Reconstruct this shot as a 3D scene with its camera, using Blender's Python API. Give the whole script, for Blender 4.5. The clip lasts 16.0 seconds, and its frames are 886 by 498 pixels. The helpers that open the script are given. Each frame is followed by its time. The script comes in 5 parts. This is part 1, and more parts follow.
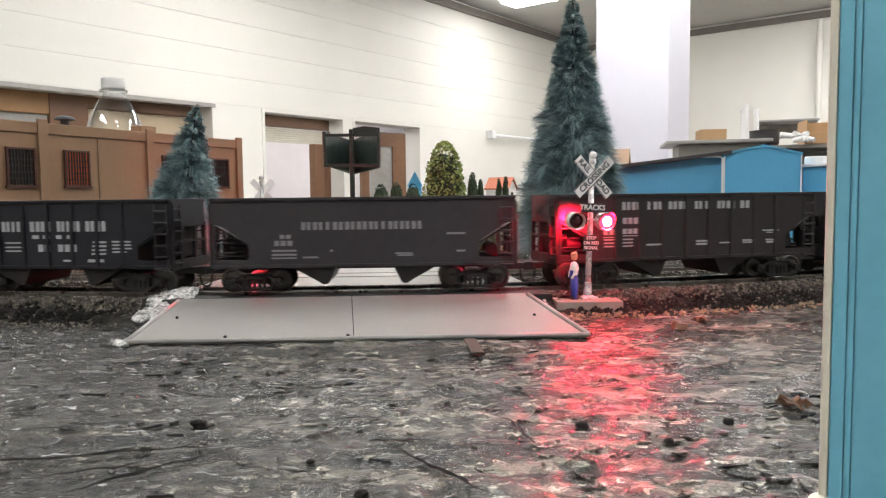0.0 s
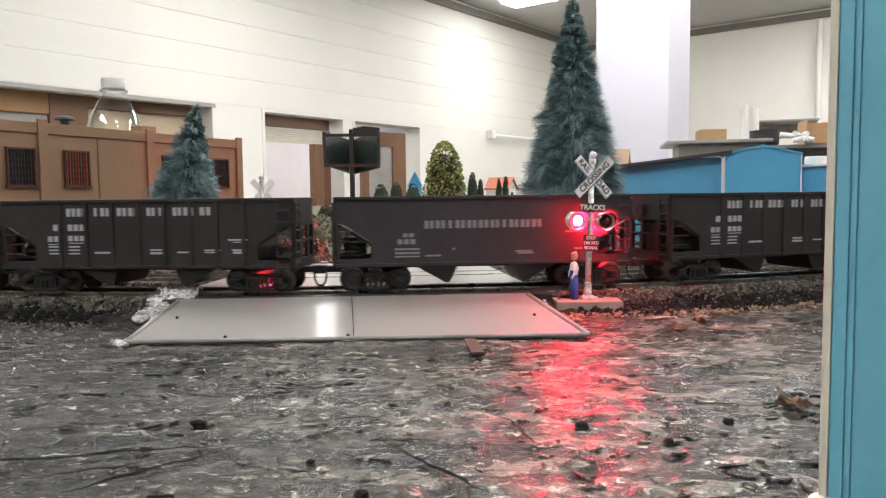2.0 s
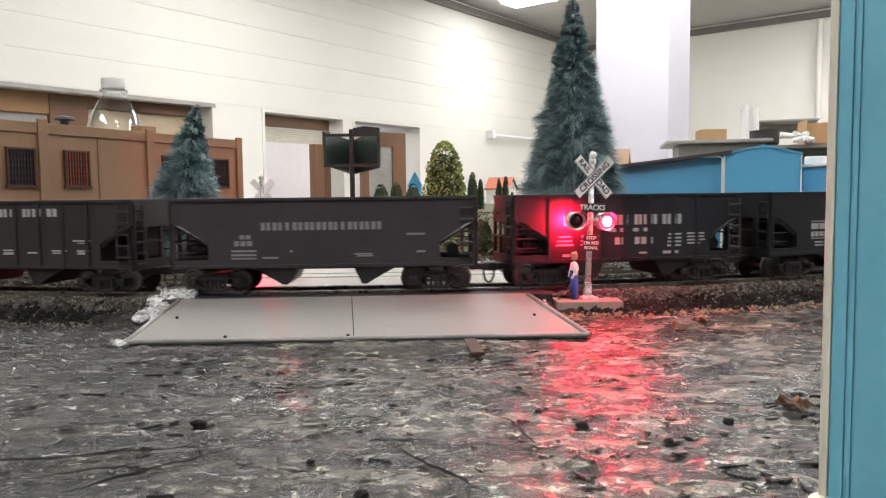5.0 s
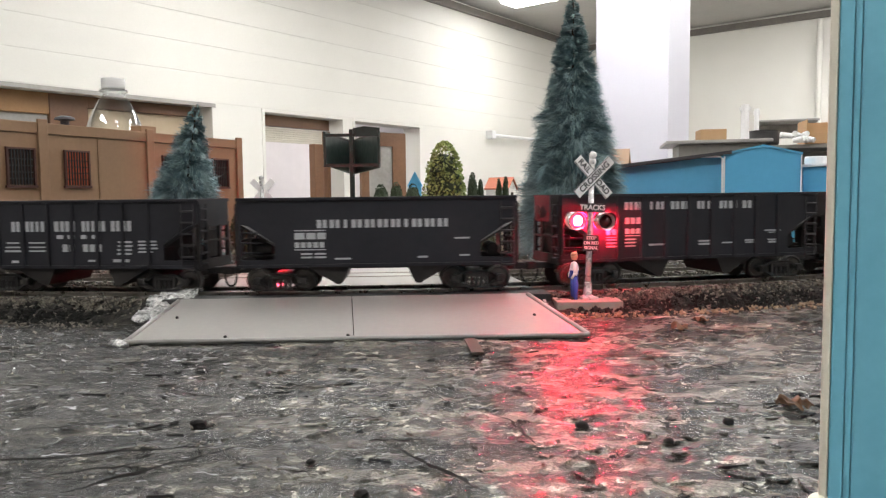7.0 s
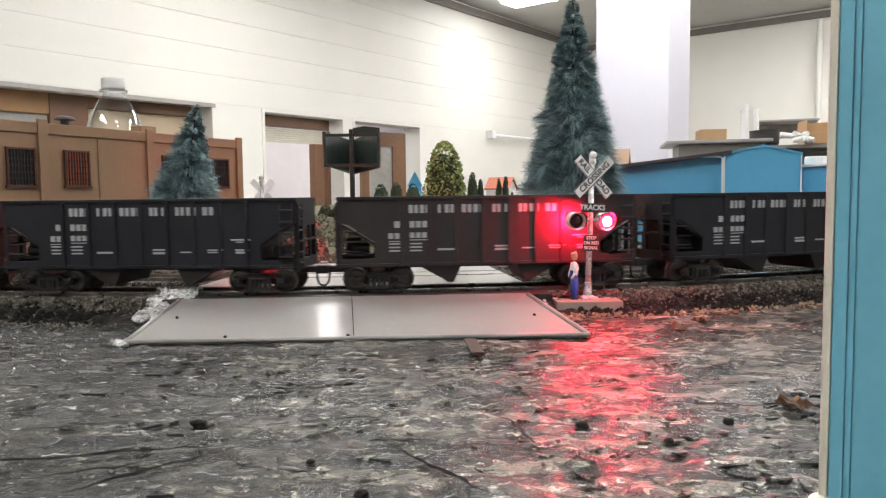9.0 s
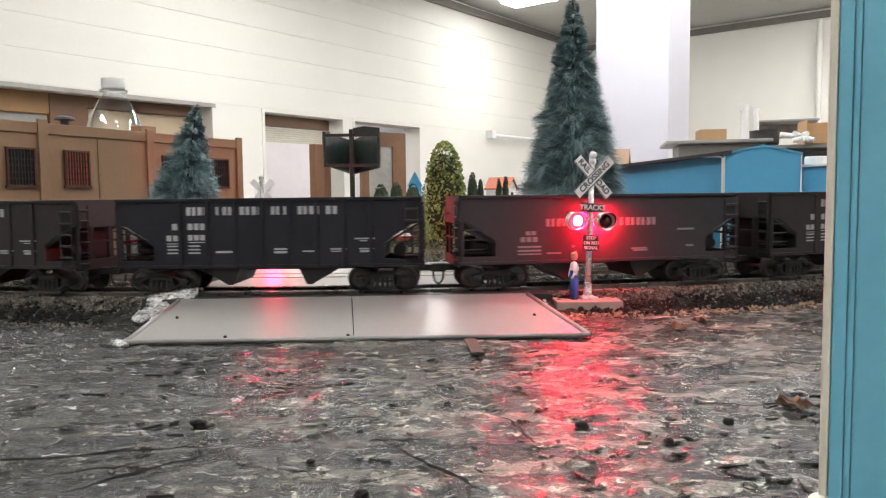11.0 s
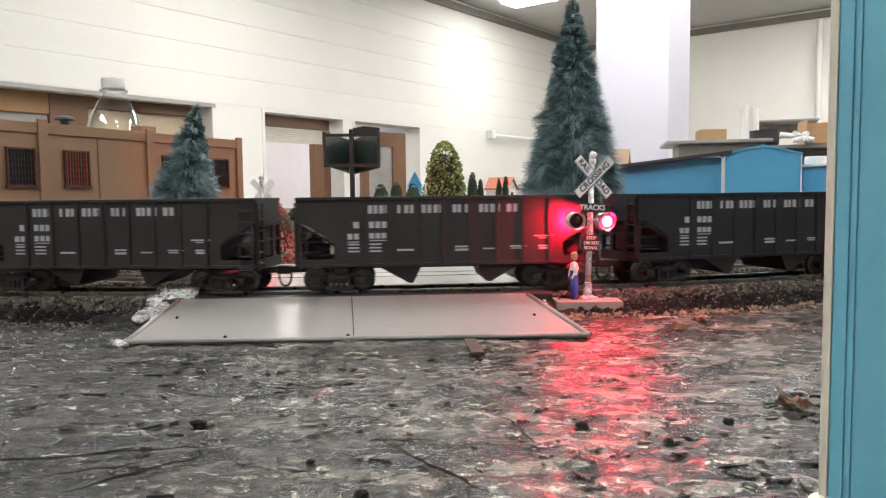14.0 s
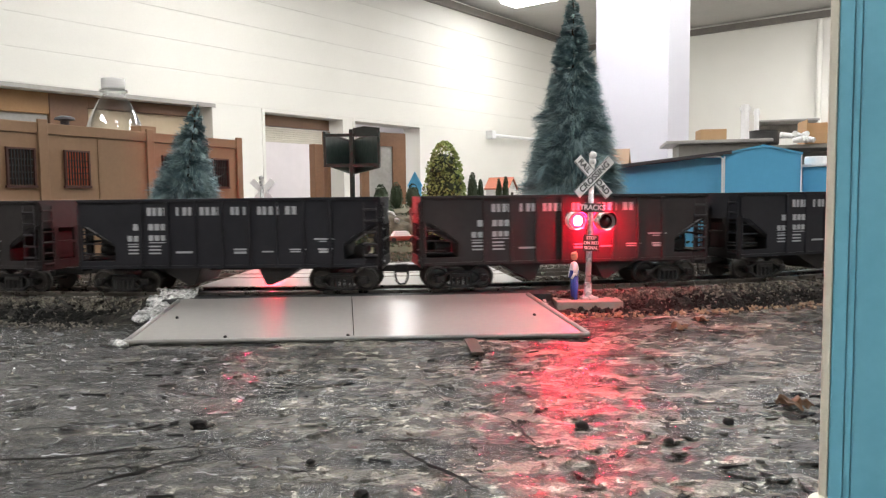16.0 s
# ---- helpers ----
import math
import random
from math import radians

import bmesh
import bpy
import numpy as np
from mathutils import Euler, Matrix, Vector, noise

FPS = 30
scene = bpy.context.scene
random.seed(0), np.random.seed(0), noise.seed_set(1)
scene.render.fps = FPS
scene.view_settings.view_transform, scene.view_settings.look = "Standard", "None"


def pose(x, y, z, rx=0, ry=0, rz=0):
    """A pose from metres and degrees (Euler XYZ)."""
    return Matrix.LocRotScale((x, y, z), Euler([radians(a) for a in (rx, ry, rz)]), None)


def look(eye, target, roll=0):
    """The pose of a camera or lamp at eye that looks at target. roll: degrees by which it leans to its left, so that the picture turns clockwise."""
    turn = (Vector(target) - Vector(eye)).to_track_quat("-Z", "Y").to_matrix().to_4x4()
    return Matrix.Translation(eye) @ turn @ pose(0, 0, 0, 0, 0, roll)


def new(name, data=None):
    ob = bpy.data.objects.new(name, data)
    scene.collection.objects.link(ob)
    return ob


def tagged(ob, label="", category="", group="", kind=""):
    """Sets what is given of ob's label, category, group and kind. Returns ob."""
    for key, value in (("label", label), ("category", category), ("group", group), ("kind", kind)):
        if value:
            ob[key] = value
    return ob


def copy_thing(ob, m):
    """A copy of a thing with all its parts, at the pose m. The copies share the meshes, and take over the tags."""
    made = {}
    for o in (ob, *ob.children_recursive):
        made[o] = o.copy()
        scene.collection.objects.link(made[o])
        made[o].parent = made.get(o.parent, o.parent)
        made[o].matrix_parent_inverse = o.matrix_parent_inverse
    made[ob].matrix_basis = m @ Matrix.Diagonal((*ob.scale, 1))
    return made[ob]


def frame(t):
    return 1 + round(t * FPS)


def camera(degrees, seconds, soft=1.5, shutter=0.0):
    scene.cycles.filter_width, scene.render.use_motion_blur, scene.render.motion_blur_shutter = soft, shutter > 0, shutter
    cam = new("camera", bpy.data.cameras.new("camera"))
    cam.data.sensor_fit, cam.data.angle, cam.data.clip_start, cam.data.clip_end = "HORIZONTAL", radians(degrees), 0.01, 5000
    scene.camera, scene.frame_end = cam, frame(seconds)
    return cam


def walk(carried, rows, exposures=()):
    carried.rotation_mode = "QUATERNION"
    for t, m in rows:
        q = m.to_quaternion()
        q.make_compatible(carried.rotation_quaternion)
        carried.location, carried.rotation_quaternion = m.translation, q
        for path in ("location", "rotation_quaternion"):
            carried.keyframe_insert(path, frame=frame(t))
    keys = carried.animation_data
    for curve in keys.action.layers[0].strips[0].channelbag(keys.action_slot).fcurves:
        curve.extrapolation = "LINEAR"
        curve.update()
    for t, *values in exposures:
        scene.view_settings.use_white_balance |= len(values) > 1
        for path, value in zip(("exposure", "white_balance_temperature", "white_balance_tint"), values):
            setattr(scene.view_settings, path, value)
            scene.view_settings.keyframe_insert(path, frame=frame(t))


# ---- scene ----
SOFT = 1.25
cam = camera(62.18, 16.0, SOFT, 0.28)
EYE = (0.0, 0.0, 0.047)
AIM = (0.0, math.cos(radians(4.136)), 0.047 - math.sin(radians(4.136)))
walk(cam, [(0.0, look(EYE, AIM, -0.65)), (16.0, look(EYE, AIM, -0.65))])

# ---------------------------------------------------------------- light
world = bpy.data.worlds.new("world")
scene.world = world
world.use_nodes = True
world.node_tree.nodes["Background"].inputs[0].default_value = (0.75, 0.8, 0.9, 1)
world.node_tree.nodes["Background"].inputs[1].default_value = 0.25
scene.view_settings.exposure = 0.0
LAMP_STRENGTH = 37.0
RED_STRENGTH = 4100.0


# ---------------------------------------------------------------- materials
def surf(name, a, b, scale=200.0, rough=0.6, bump=0.15, metal=0.0, fine=6.0, spread=0.25, coat=0.0, dist=0.0006, vary=0.0, rvar=0.12, spec=0.5):
    """Two colours mixed by noise at two scales, with relief and uneven gloss."""
    m = bpy.data.materials.new(name)
    m.use_nodes = True
    n, k = m.node_tree.nodes, m.node_tree.links
    p = n["Principled BSDF"]
    tc = n.new("ShaderNodeTexCoord")
    n1 = n.new("ShaderNodeTexNoise")
    n1.inputs["Scale"].default_value, n1.inputs["Detail"].default_value = scale, 4
    n2 = n.new("ShaderNodeTexNoise")
    n2.inputs["Scale"].default_value, n2.inputs["Detail"].default_value = scale * fine, 3
    for q in (n1, n2):
        k.new(tc.outputs["Object"], q.inputs["Vector"])
    add = n.new("ShaderNodeMix")
    add.data_type = "FLOAT"
    add.inputs[0].default_value = 0.4
    k.new(n1.outputs[0], add.inputs[2])
    k.new(n2.outputs[0], add.inputs[3])
    ramp = n.new("ShaderNodeValToRGB")
    ramp.color_ramp.elements[0].position, ramp.color_ramp.elements[1].position = 0.5 - spread, 0.5 + spread
    ramp.color_ramp.elements[0].color, ramp.color_ramp.elements[1].color = (*a, 1), (*b, 1)
    k.new(add.outputs[0], ramp.inputs[0])
    out = ramp.outputs[0]
    if vary:
        oi = n.new("ShaderNodeObjectInfo")
        mr = n.new("ShaderNodeMapRange")
        mr.inputs[3].default_value, mr.inputs[4].default_value = 1 - vary, 1 + vary
        k.new(oi.outputs["Random"], mr.inputs[0])
        mul = n.new("ShaderNodeVectorMath")
        mul.operation = "SCALE"
        k.new(out, mul.inputs[0])
        k.new(mr.outputs[0], mul.inputs[3])
        out = mul.outputs[0]
    k.new(out, p.inputs["Base Color"])
    rr = n.new("ShaderNodeMapRange")
    rr.inputs[3].default_value, rr.inputs[4].default_value = max(0.02, rough - rvar), min(1, rough + rvar)
    k.new(n1.outputs[0], rr.inputs[0])
    k.new(rr.outputs[0], p.inputs["Roughness"])
    p.inputs["Metallic"].default_value = metal
    p.inputs["Coat Weight"].default_value = coat
    p.inputs["Specular IOR Level"].default_value = spec
    if bump:
        bp = n.new("ShaderNodeBump")
        bp.inputs["Strength"].default_value, bp.inputs["Distance"].default_value = bump, dist
        k.new(add.outputs[0], bp.inputs["Height"])
        k.new(bp.outputs[0], p.inputs["Normal"])
    return m


def glow(name, color, strength):
    m = bpy.data.materials.new(name)
    m.use_nodes = True
    p = m.node_tree.nodes["Principled BSDF"]
    p.inputs["Base Color"].default_value = (*color, 1)
    p.inputs["Emission Color"].default_value = (*color, 1)
    p.inputs["Emission Strength"].default_value = strength
    return m


M_CAR = surf("black_car_paint", (0.0085, 0.0085, 0.0118), (0.0170, 0.0170, 0.0222), 60, 0.5, 0.1, spec=0.35)
M_CAR_BROWN = surf("brown_black_car_paint", (0.0175, 0.0148, 0.0152), (0.034, 0.0288, 0.029), 60, 0.55, 0.1, spec=0.35)
M_CAR_DULL = surf("weathered_brown_black_paint", (0.0205, 0.0178, 0.0205), (0.037, 0.0325, 0.0365), 60, 0.6, 0.1, spec=0.4)
M_UNDER = surf("grimy_underframe", (0.008, 0.0072, 0.0072), (0.022, 0.019, 0.018), 300, 0.6, 0.2, spec=0.3)
M_TRUCK = surf("dark_truck_plastic", (0.009, 0.0085, 0.009), (0.03, 0.027, 0.026), 400, 0.5, 0.2, spec=0.35)
M_WHEEL = surf("wheel_metal", (0.05, 0.046, 0.044), (0.15, 0.14, 0.13), 500, 0.35, 0.1, metal=0.7)
M_LETTER = surf("white_lettering", (0.30, 0.30, 0.315), (0.43, 0.43, 0.45), 900, 0.6, 0.0)
M_LETTER_DULL = surf("faded_lettering", (0.15, 0.142, 0.15), (0.24, 0.225, 0.235), 900, 0.6, 0.0)
M_RAIL = surf("nickel_silver_rail", (0.22, 0.2, 0.18), (0.42, 0.39, 0.35), 300, 0.3, 0.1, metal=0.9)
M_TIE = surf("brown_black_tie", (0.04, 0.034, 0.029), (0.095, 0.082, 0.069), 500, 0.8, 0.3, vary=0.3)
M_BED = surf("dark_ballast", (0.005, 0.005, 0.005), (0.06, 0.055, 0.048), 260, 0.85, 0.9, spread=0.14, dist=0.003, spec=0.15)
M_STONE = surf("ballast_grain", (0.02, 0.019, 0.018), (0.26, 0.235, 0.195), 900, 0.85, 0.3, spread=0.16, spec=0.15)
M_SPLINTER = surf("black_splinter", (0.004, 0.004, 0.004), (0.018, 0.017, 0.016), 300, 0.8, 0.3, spec=0.15)
M_CRUMB = surf("tan_crumb", (0.13, 0.085, 0.05), (0.40, 0.31, 0.20), 200, 0.8, 0.3)
M_LEAF_DRY = surf("dry_leaf", (0.05, 0.022, 0.008), (0.16, 0.075, 0.03), 300, 0.7, 0.3)
M_PLATE = surf("grey_white_styrene", (0.24, 0.233, 0.22), (0.295, 0.287, 0.27), 25, 0.30, 0.03, fine=20, rvar=0.05)
M_PUTTY = surf("smeared_white_putty", (0.10, 0.10, 0.10), (0.72, 0.72, 0.71), 330, 0.6, 0.6, spread=0.09)
M_SILVER = surf("silver_plastic", (0.5, 0.5, 0.5), (0.72, 0.72, 0.71), 400, 0.28, 0.1, metal=0.35)
M_SIGN_WHITE = surf("sign_white", (0.74, 0.73, 0.72), (0.84, 0.83, 0.82), 300, 0.5, 0.05)
M_SIGN_BLACK = surf("sign_black", (0.012, 0.012, 0.013), (0.025, 0.024, 0.025), 400, 0.5, 0.05)
M_LAMP_DARK = surf("dark_red_lens", (0.03, 0.003, 0.004), (0.06, 0.006, 0.008), 400, 0.2, 0.0)
M_LAMP_RED = glow("red_lamp_glow", (1.0, 0.005, 0.028), RED_STRENGTH)
M_LAMP_FAR = glow("far_red_lamp_glow", (1.0, 0.005, 0.028), RED_STRENGTH * 0.75)
M_LAMP_RIM = glow("red_lens_rim", (1.0, 0.03, 0.07), 5.0)
M_BASE = surf("grey_brown_plinth", (0.24, 0.195, 0.17), (0.33, 0.28, 0.245), 200, 0.6, 0.2)
M_BROWN = surf("brown_model_wall", (0.235, 0.140, 0.078), (0.29, 0.177, 0.102), 60, 0.6, 0.1)
M_BROWN_DARK = surf("dark_red_brown_frame", (0.06, 0.022, 0.016), (0.1, 0.036, 0.026), 300, 0.5, 0.1)
M_WIN_DARK = surf("dark_window_glass", (0.02, 0.014, 0.012), (0.05, 0.03, 0.025), 200, 0.2, 0.0)
M_WIN_ORANGE = surf("orange_window_backing", (0.4, 0.06, 0.02), (0.55, 0.12, 0.05), 100, 0.5, 0.0)
M_BLUE = surf("sky_blue_model_wall", (0.085, 0.36, 0.60), (0.108, 0.41, 0.665), 40, 0.5, 0.06)
M_BLUE_NEAR = surf("blue_painted_siding", (0.14, 0.41, 0.555), (0.18, 0.485, 0.63), 120, 0.45, 0.1)
M_CREAM = surf("cream_trim", (0.62, 0.58, 0.48), (0.72, 0.68, 0.58), 200, 0.5, 0.1)
M_ROOF = surf("dark_grey_roof", (0.03, 0.028, 0.034), (0.06, 0.055, 0.06), 150, 0.7, 0.3)
M_WHITE = surf("white_plastic", (0.72, 0.72, 0.72), (0.8, 0.8, 0.8), 100, 0.4, 0.03)
M_WALL = surf("cream_white_block_paint", (0.635, 0.625, 0.585), (0.69, 0.68, 0.635), 3, 0.55, 0.1, fine=30, dist=0.003)
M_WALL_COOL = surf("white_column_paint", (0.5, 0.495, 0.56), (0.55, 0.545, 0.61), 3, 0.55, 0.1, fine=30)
M_CEIL = surf("grey_ceiling", (0.42, 0.415, 0.4), (0.5, 0.49, 0.47), 4, 0.8, 0.1)
M_FLOOR = surf("floor_tile", (0.2, 0.18, 0.16), (0.3, 0.28, 0.25), 4, 0.4, 0.05)
M_DARKTRIM = surf("brown_grey_trim", (0.12, 0.11, 0.1), (0.2, 0.18, 0.16), 8, 0.5, 0.1)
M_OCHRE = surf("ochre_varnished_wood", (0.24, 0.125, 0.045), (0.33, 0.185, 0.075), 6, 0.35, 0.1, fine=12)
M_WOOD = surf("brown_door_wood", (0.11, 0.05, 0.022), (0.18, 0.088, 0.042), 6, 0.4, 0.1, fine=12)
M_BLIND = surf("cream_blind", (0.55, 0.51, 0.43), (0.64, 0.6, 0.51), 6, 0.6, 0.05)
M_HALL = surf("pinkish_hall_paint", (0.60, 0.555, 0.565), (0.67, 0.625, 0.635), 2, 0.6, 0.05)
M_TAN = surf("tan_panel", (0.5, 0.4, 0.27), (0.58, 0.48, 0.34), 4, 0.6, 0.05)
M_LAMP = glow("fluorescent_diffuser", (1.0, 0.985, 0.965), LAMP_STRENGTH)
M_GREEN_DARK = surf("dark_green_plastic", (0.008, 0.016, 0.014), (0.02, 0.034, 0.03), 150, 0.4, 0.1)
M_PINE = surf("blue_green_bristle", (0.028, 0.067, 0.078), (0.19, 0.295, 0.32), 150, 0.7, 0.0, vary=0.0)
M_PINE_FROST = surf("frosted_bristle", (0.17, 0.28, 0.3), (0.34, 0.45, 0.46), 150, 0.7, 0.0)
M_TRUNK = surf("wire_trunk", (0.03, 0.025, 0.02), (0.07, 0.055, 0.04), 400, 0.8, 0.3)
M_BUSH = surf("yellow_green_foliage", (0.10, 0.15, 0.035), (0.40, 0.47, 0.15), 300, 0.7, 0.3, spread=0.15)
M_BUSH_DARK = surf("dark_foliage", (0.012, 0.025, 0.01), (0.04, 0.06, 0.025), 300, 0.8, 0.3)
M_GRASS = surf("scenic_grass", (0.03, 0.036, 0.014), (0.12, 0.105, 0.055), 90, 0.9, 0.6, dist=0.002)
M_TURF_DRY = surf("dry_turf", (0.05, 0.042, 0.026), (0.13, 0.11, 0.068), 120, 0.9, 0.3, spread=0.12)
M_CAR_RED = surf("dull_red_enamel", (0.22, 0.04, 0.03), (0.3, 0.07, 0.05), 300, 0.5, 0.05)
M_SHRUB_TAN = surf("dry_tan_foliage", (0.16, 0.10, 0.075), (0.42, 0.30, 0.24), 300, 0.8, 0.3, spread=0.15)
M_ROCK = surf("pale_rock", (0.30, 0.29, 0.28), (0.66, 0.65, 0.63), 160, 0.8, 0.5)
M_BENCH = surf("plywood", (0.3, 0.2, 0.11), (0.4, 0.28, 0.16), 6, 0.6, 0.1)
M_CARD = surf("cardboard", (0.36, 0.22, 0.11), (0.44, 0.28, 0.15), 8, 0.8, 0.1)
M_STEEL = surf("grey_steel_shelf", (0.22, 0.21, 0.2), (0.36, 0.35, 0.33), 6, 0.4, 0.05, metal=0.4)
M_BLACK = surf("black_rubber", (0.012, 0.012, 0.013), (0.03, 0.03, 0.032), 20, 0.5, 0.1)
M_TERRA = surf("terracotta_roof", (0.35, 0.1, 0.06), (0.48, 0.17, 0.1), 60, 0.7, 0.3)
M_SKIN = surf("figure_paint", (0.55, 0.28, 0.18), (0.65, 0.35, 0.24), 400, 0.6, 0.0)


def ground_material():
    """Glossy grey-black paint dragged over rough board: pale worn flakes, black strokes, wet sheen."""
    m = bpy.data.materials.new("painted_board")
    m.use_nodes = True
    n, k = m.node_tree.nodes, m.node_tree.links
    p = n["Principled BSDF"]
    tc = n.new("ShaderNodeTexCoord")

    def tex(scale, sx, sy, detail, dist=0.0, turn=0.0):
        mp = n.new("ShaderNodeMapping")
        mp.inputs["Scale"].default_value = (sx, sy, 1)
        mp.inputs["Rotation"].default_value = (0, 0, turn)
        k.new(tc.outputs["Object"], mp.inputs[0])
        t = n.new("ShaderNodeTexNoise")
        t.inputs["Scale"].default_value, t.inputs["Detail"].default_value = scale, detail
        t.inputs["Distortion"].default_value = dist
        k.new(mp.outputs[0], t.inputs["Vector"])
        return t.outputs[0]

    def ramp(src, lo, hi, a=(0, 0, 0), b=(1, 1, 1)):
        r = n.new("ShaderNodeValToRGB")
        r.color_ramp.elements[0].position, r.color_ramp.elements[1].position = lo, hi
        r.color_ramp.elements[0].color, r.color_ramp.elements[1].color = (*a, 1), (*b, 1)
        k.new(src, r.inputs[0])
        return r.outputs[0]

    def mix(f, a, b):
        x = n.new("ShaderNodeMix")
        x.data_type = "RGBA"
        for i, v in ((0, f), (6, a), (7, b)):
            if isinstance(v, tuple):
                x.inputs[i].default_value = (*v, 1)
            else:
                k.new(v, x.inputs[i])
        return x.outputs[2]

    def cells(scale, sx, sy, turn, wander):
        """A random grey for each angular flake of the board."""
        mp = n.new("ShaderNodeMapping")
        mp.inputs["Scale"].default_value = (sx, sy, 1)
        mp.inputs["Rotation"].default_value = (0, 0, turn)
        k.new(tc.outputs["Object"], mp.inputs[0])
        wob = n.new("ShaderNodeTexNoise")
        wob.inputs["Scale"].default_value, wob.inputs["Detail"].default_value = scale * 0.8, 4
        k.new(tc.outputs["Object"], wob.inputs["Vector"])
        sc = n.new("ShaderNodeVectorMath")
        sc.operation = "SCALE"
        sc.inputs[3].default_value = wander / scale
        k.new(wob.outputs["Color"], sc.inputs[0])
        ad = n.new("ShaderNodeVectorMath")
        k.new(mp.outputs[0], ad.inputs[0])
        k.new(sc.outputs[0], ad.inputs[1])
        v = n.new("ShaderNodeTexVoronoi")
        v.inputs["Scale"].default_value = scale
        k.new(ad.outputs[0], v.inputs["Vector"])
        sp = n.new("ShaderNodeSeparateColor")
        k.new(v.outputs["Color"], sp.inputs[0])
        return sp.outputs[0]

    def scaled(col, src, lo, hi, f0=0.3, f1=0.7):
        mr = n.new("ShaderNodeMapRange")
        mr.inputs[1].default_value, mr.inputs[2].default_value = f0, f1
        mr.inputs[3].default_value, mr.inputs[4].default_value = lo, hi
        k.new(src, mr.inputs[0])
        v = n.new("ShaderNodeVectorMath")
        v.operation = "SCALE"
        k.new(col, v.inputs[0])
        k.new(mr.outputs[0], v.inputs[3])
        return v.outputs[0]

    def math_node(op, x, y):
        q = n.new("ShaderNodeMath")
        q.operation = op
        for i, v in enumerate((x, y)):
            if isinstance(v, float):
                q.inputs[i].default_value = v
            else:
                k.new(v, q.inputs[i])
        return q.outputs[0]

    broad = tex(16, 1, 1, 4, 0.4)
    patch = tex(120, 0.7, 1.1, 9, 0.6, 0.35)
    flake = tex(420, 0.75, 1.1, 7, 0.3, -0.25)
    stroke = tex(95, 0.22, 1.3, 5, 1.2, 0.22)
    gouge = tex(170, 0.3, 1.4, 4, 0.8, -0.35)
    grain = tex(1500, 1, 1, 3)
    fine = tex(4200, 1, 1, 2)
    big_cell = cells(125, 0.42, 1.15, 0.3, 1.1)
    small_cell = cells(360, 0.5, 1.1, -0.35, 1.2)
    base = mix(ramp(broad, 0.36, 0.62), (0.020, 0.019, 0.017), (0.049, 0.046, 0.038))
    base = mix(ramp(patch, 0.47, 0.57), base, (0.098, 0.092, 0.074))
    base = mix(ramp(flake, 0.56, 0.62), base, (0.225, 0.213, 0.18))
    base = scaled(base, big_cell, 0.45, 1.5, 0.0, 1.0)
    base = scaled(base, small_cell, 0.4, 1.6, 0.0, 1.0)
    base = mix(ramp(stroke, 0.385, 0.42, (1, 1, 1), (0, 0, 0)), base, (0.014, 0.014, 0.014))
    base = mix(ramp(gouge, 0.375, 0.40, (1, 1, 1), (0, 0, 0)), base, (0.012, 0.012, 0.013))
    base = scaled(base, grain, 0.45, 1.6)
    base = scaled(base, fine, 0.5, 1.5)
    # darker, wetter paint to one side, its edge ragged
    sep = n.new("ShaderNodeSeparateXYZ")
    k.new(tc.outputs["Object"], sep.inputs[0])
    lean = math_node("MULTIPLY", sep.outputs[1], 0.25)
    across = math_node("ADD", sep.outputs[0], lean)
    ragged = math_node("MULTIPLY", tex(26, 1, 1, 6, 0.6), 0.17)
    wet = ramp(math_node("ADD", across, ragged), 0.055, 0.125, (1, 1, 1), (0, 0, 0))
    base = mix(math_node("MULTIPLY", wet, 0.74), base, (0.024, 0.024, 0.025))
    # white flecks on it: glints of the ceiling lights, put into the colour
    white = ramp(tex(330, 0.6, 1.2, 8, 0.5, 0.5), 0.63, 0.69)
    base = mix(math_node("MULTIPLY", white, math_node("ADD", wet, 0.12)), base, (0.28, 0.28, 0.29))
    k.new(base, p.inputs["Base Color"])
    rr = n.new("ShaderNodeMapRange")
    rr.inputs[1].default_value, rr.inputs[2].default_value = 0.3, 0.7
    rr.inputs[3].default_value, rr.inputs[4].default_value = 0.10, 0.40
    k.new(patch, rr.inputs[0])
    k.new(math_node("SUBTRACT", rr.outputs[0], math_node("MULTIPLY", wet, 0.06)), p.inputs["Roughness"])
    p.inputs["Specular IOR Level"].default_value = 0.23
    h = math_node("ADD", math_node("MULTIPLY", flake, 0.35), math_node("MULTIPLY", stroke, 0.2))
    h = math_node("ADD", h, math_node("MULTIPLY", gouge, 0.2))
    h = math_node("ADD", h, math_node("MULTIPLY", big_cell, 0.10))
    h = math_node("ADD", h, math_node("MULTIPLY", small_cell, 0.07))
    h = math_node("ADD", h, math_node("MULTIPLY", grain, 0.22))
    h = math_node("ADD", h, math_node("MULTIPLY", fine, 0.03))
    bp = n.new("ShaderNodeBump")
    bp.inputs["Strength"].default_value, bp.inputs["Distance"].default_value = 0.8, 0.0022
    k.new(h, bp.inputs["Height"])
    k.new(bp.outputs[0], p.inputs["Normal"])
    return m


M_GROUND = ground_material()


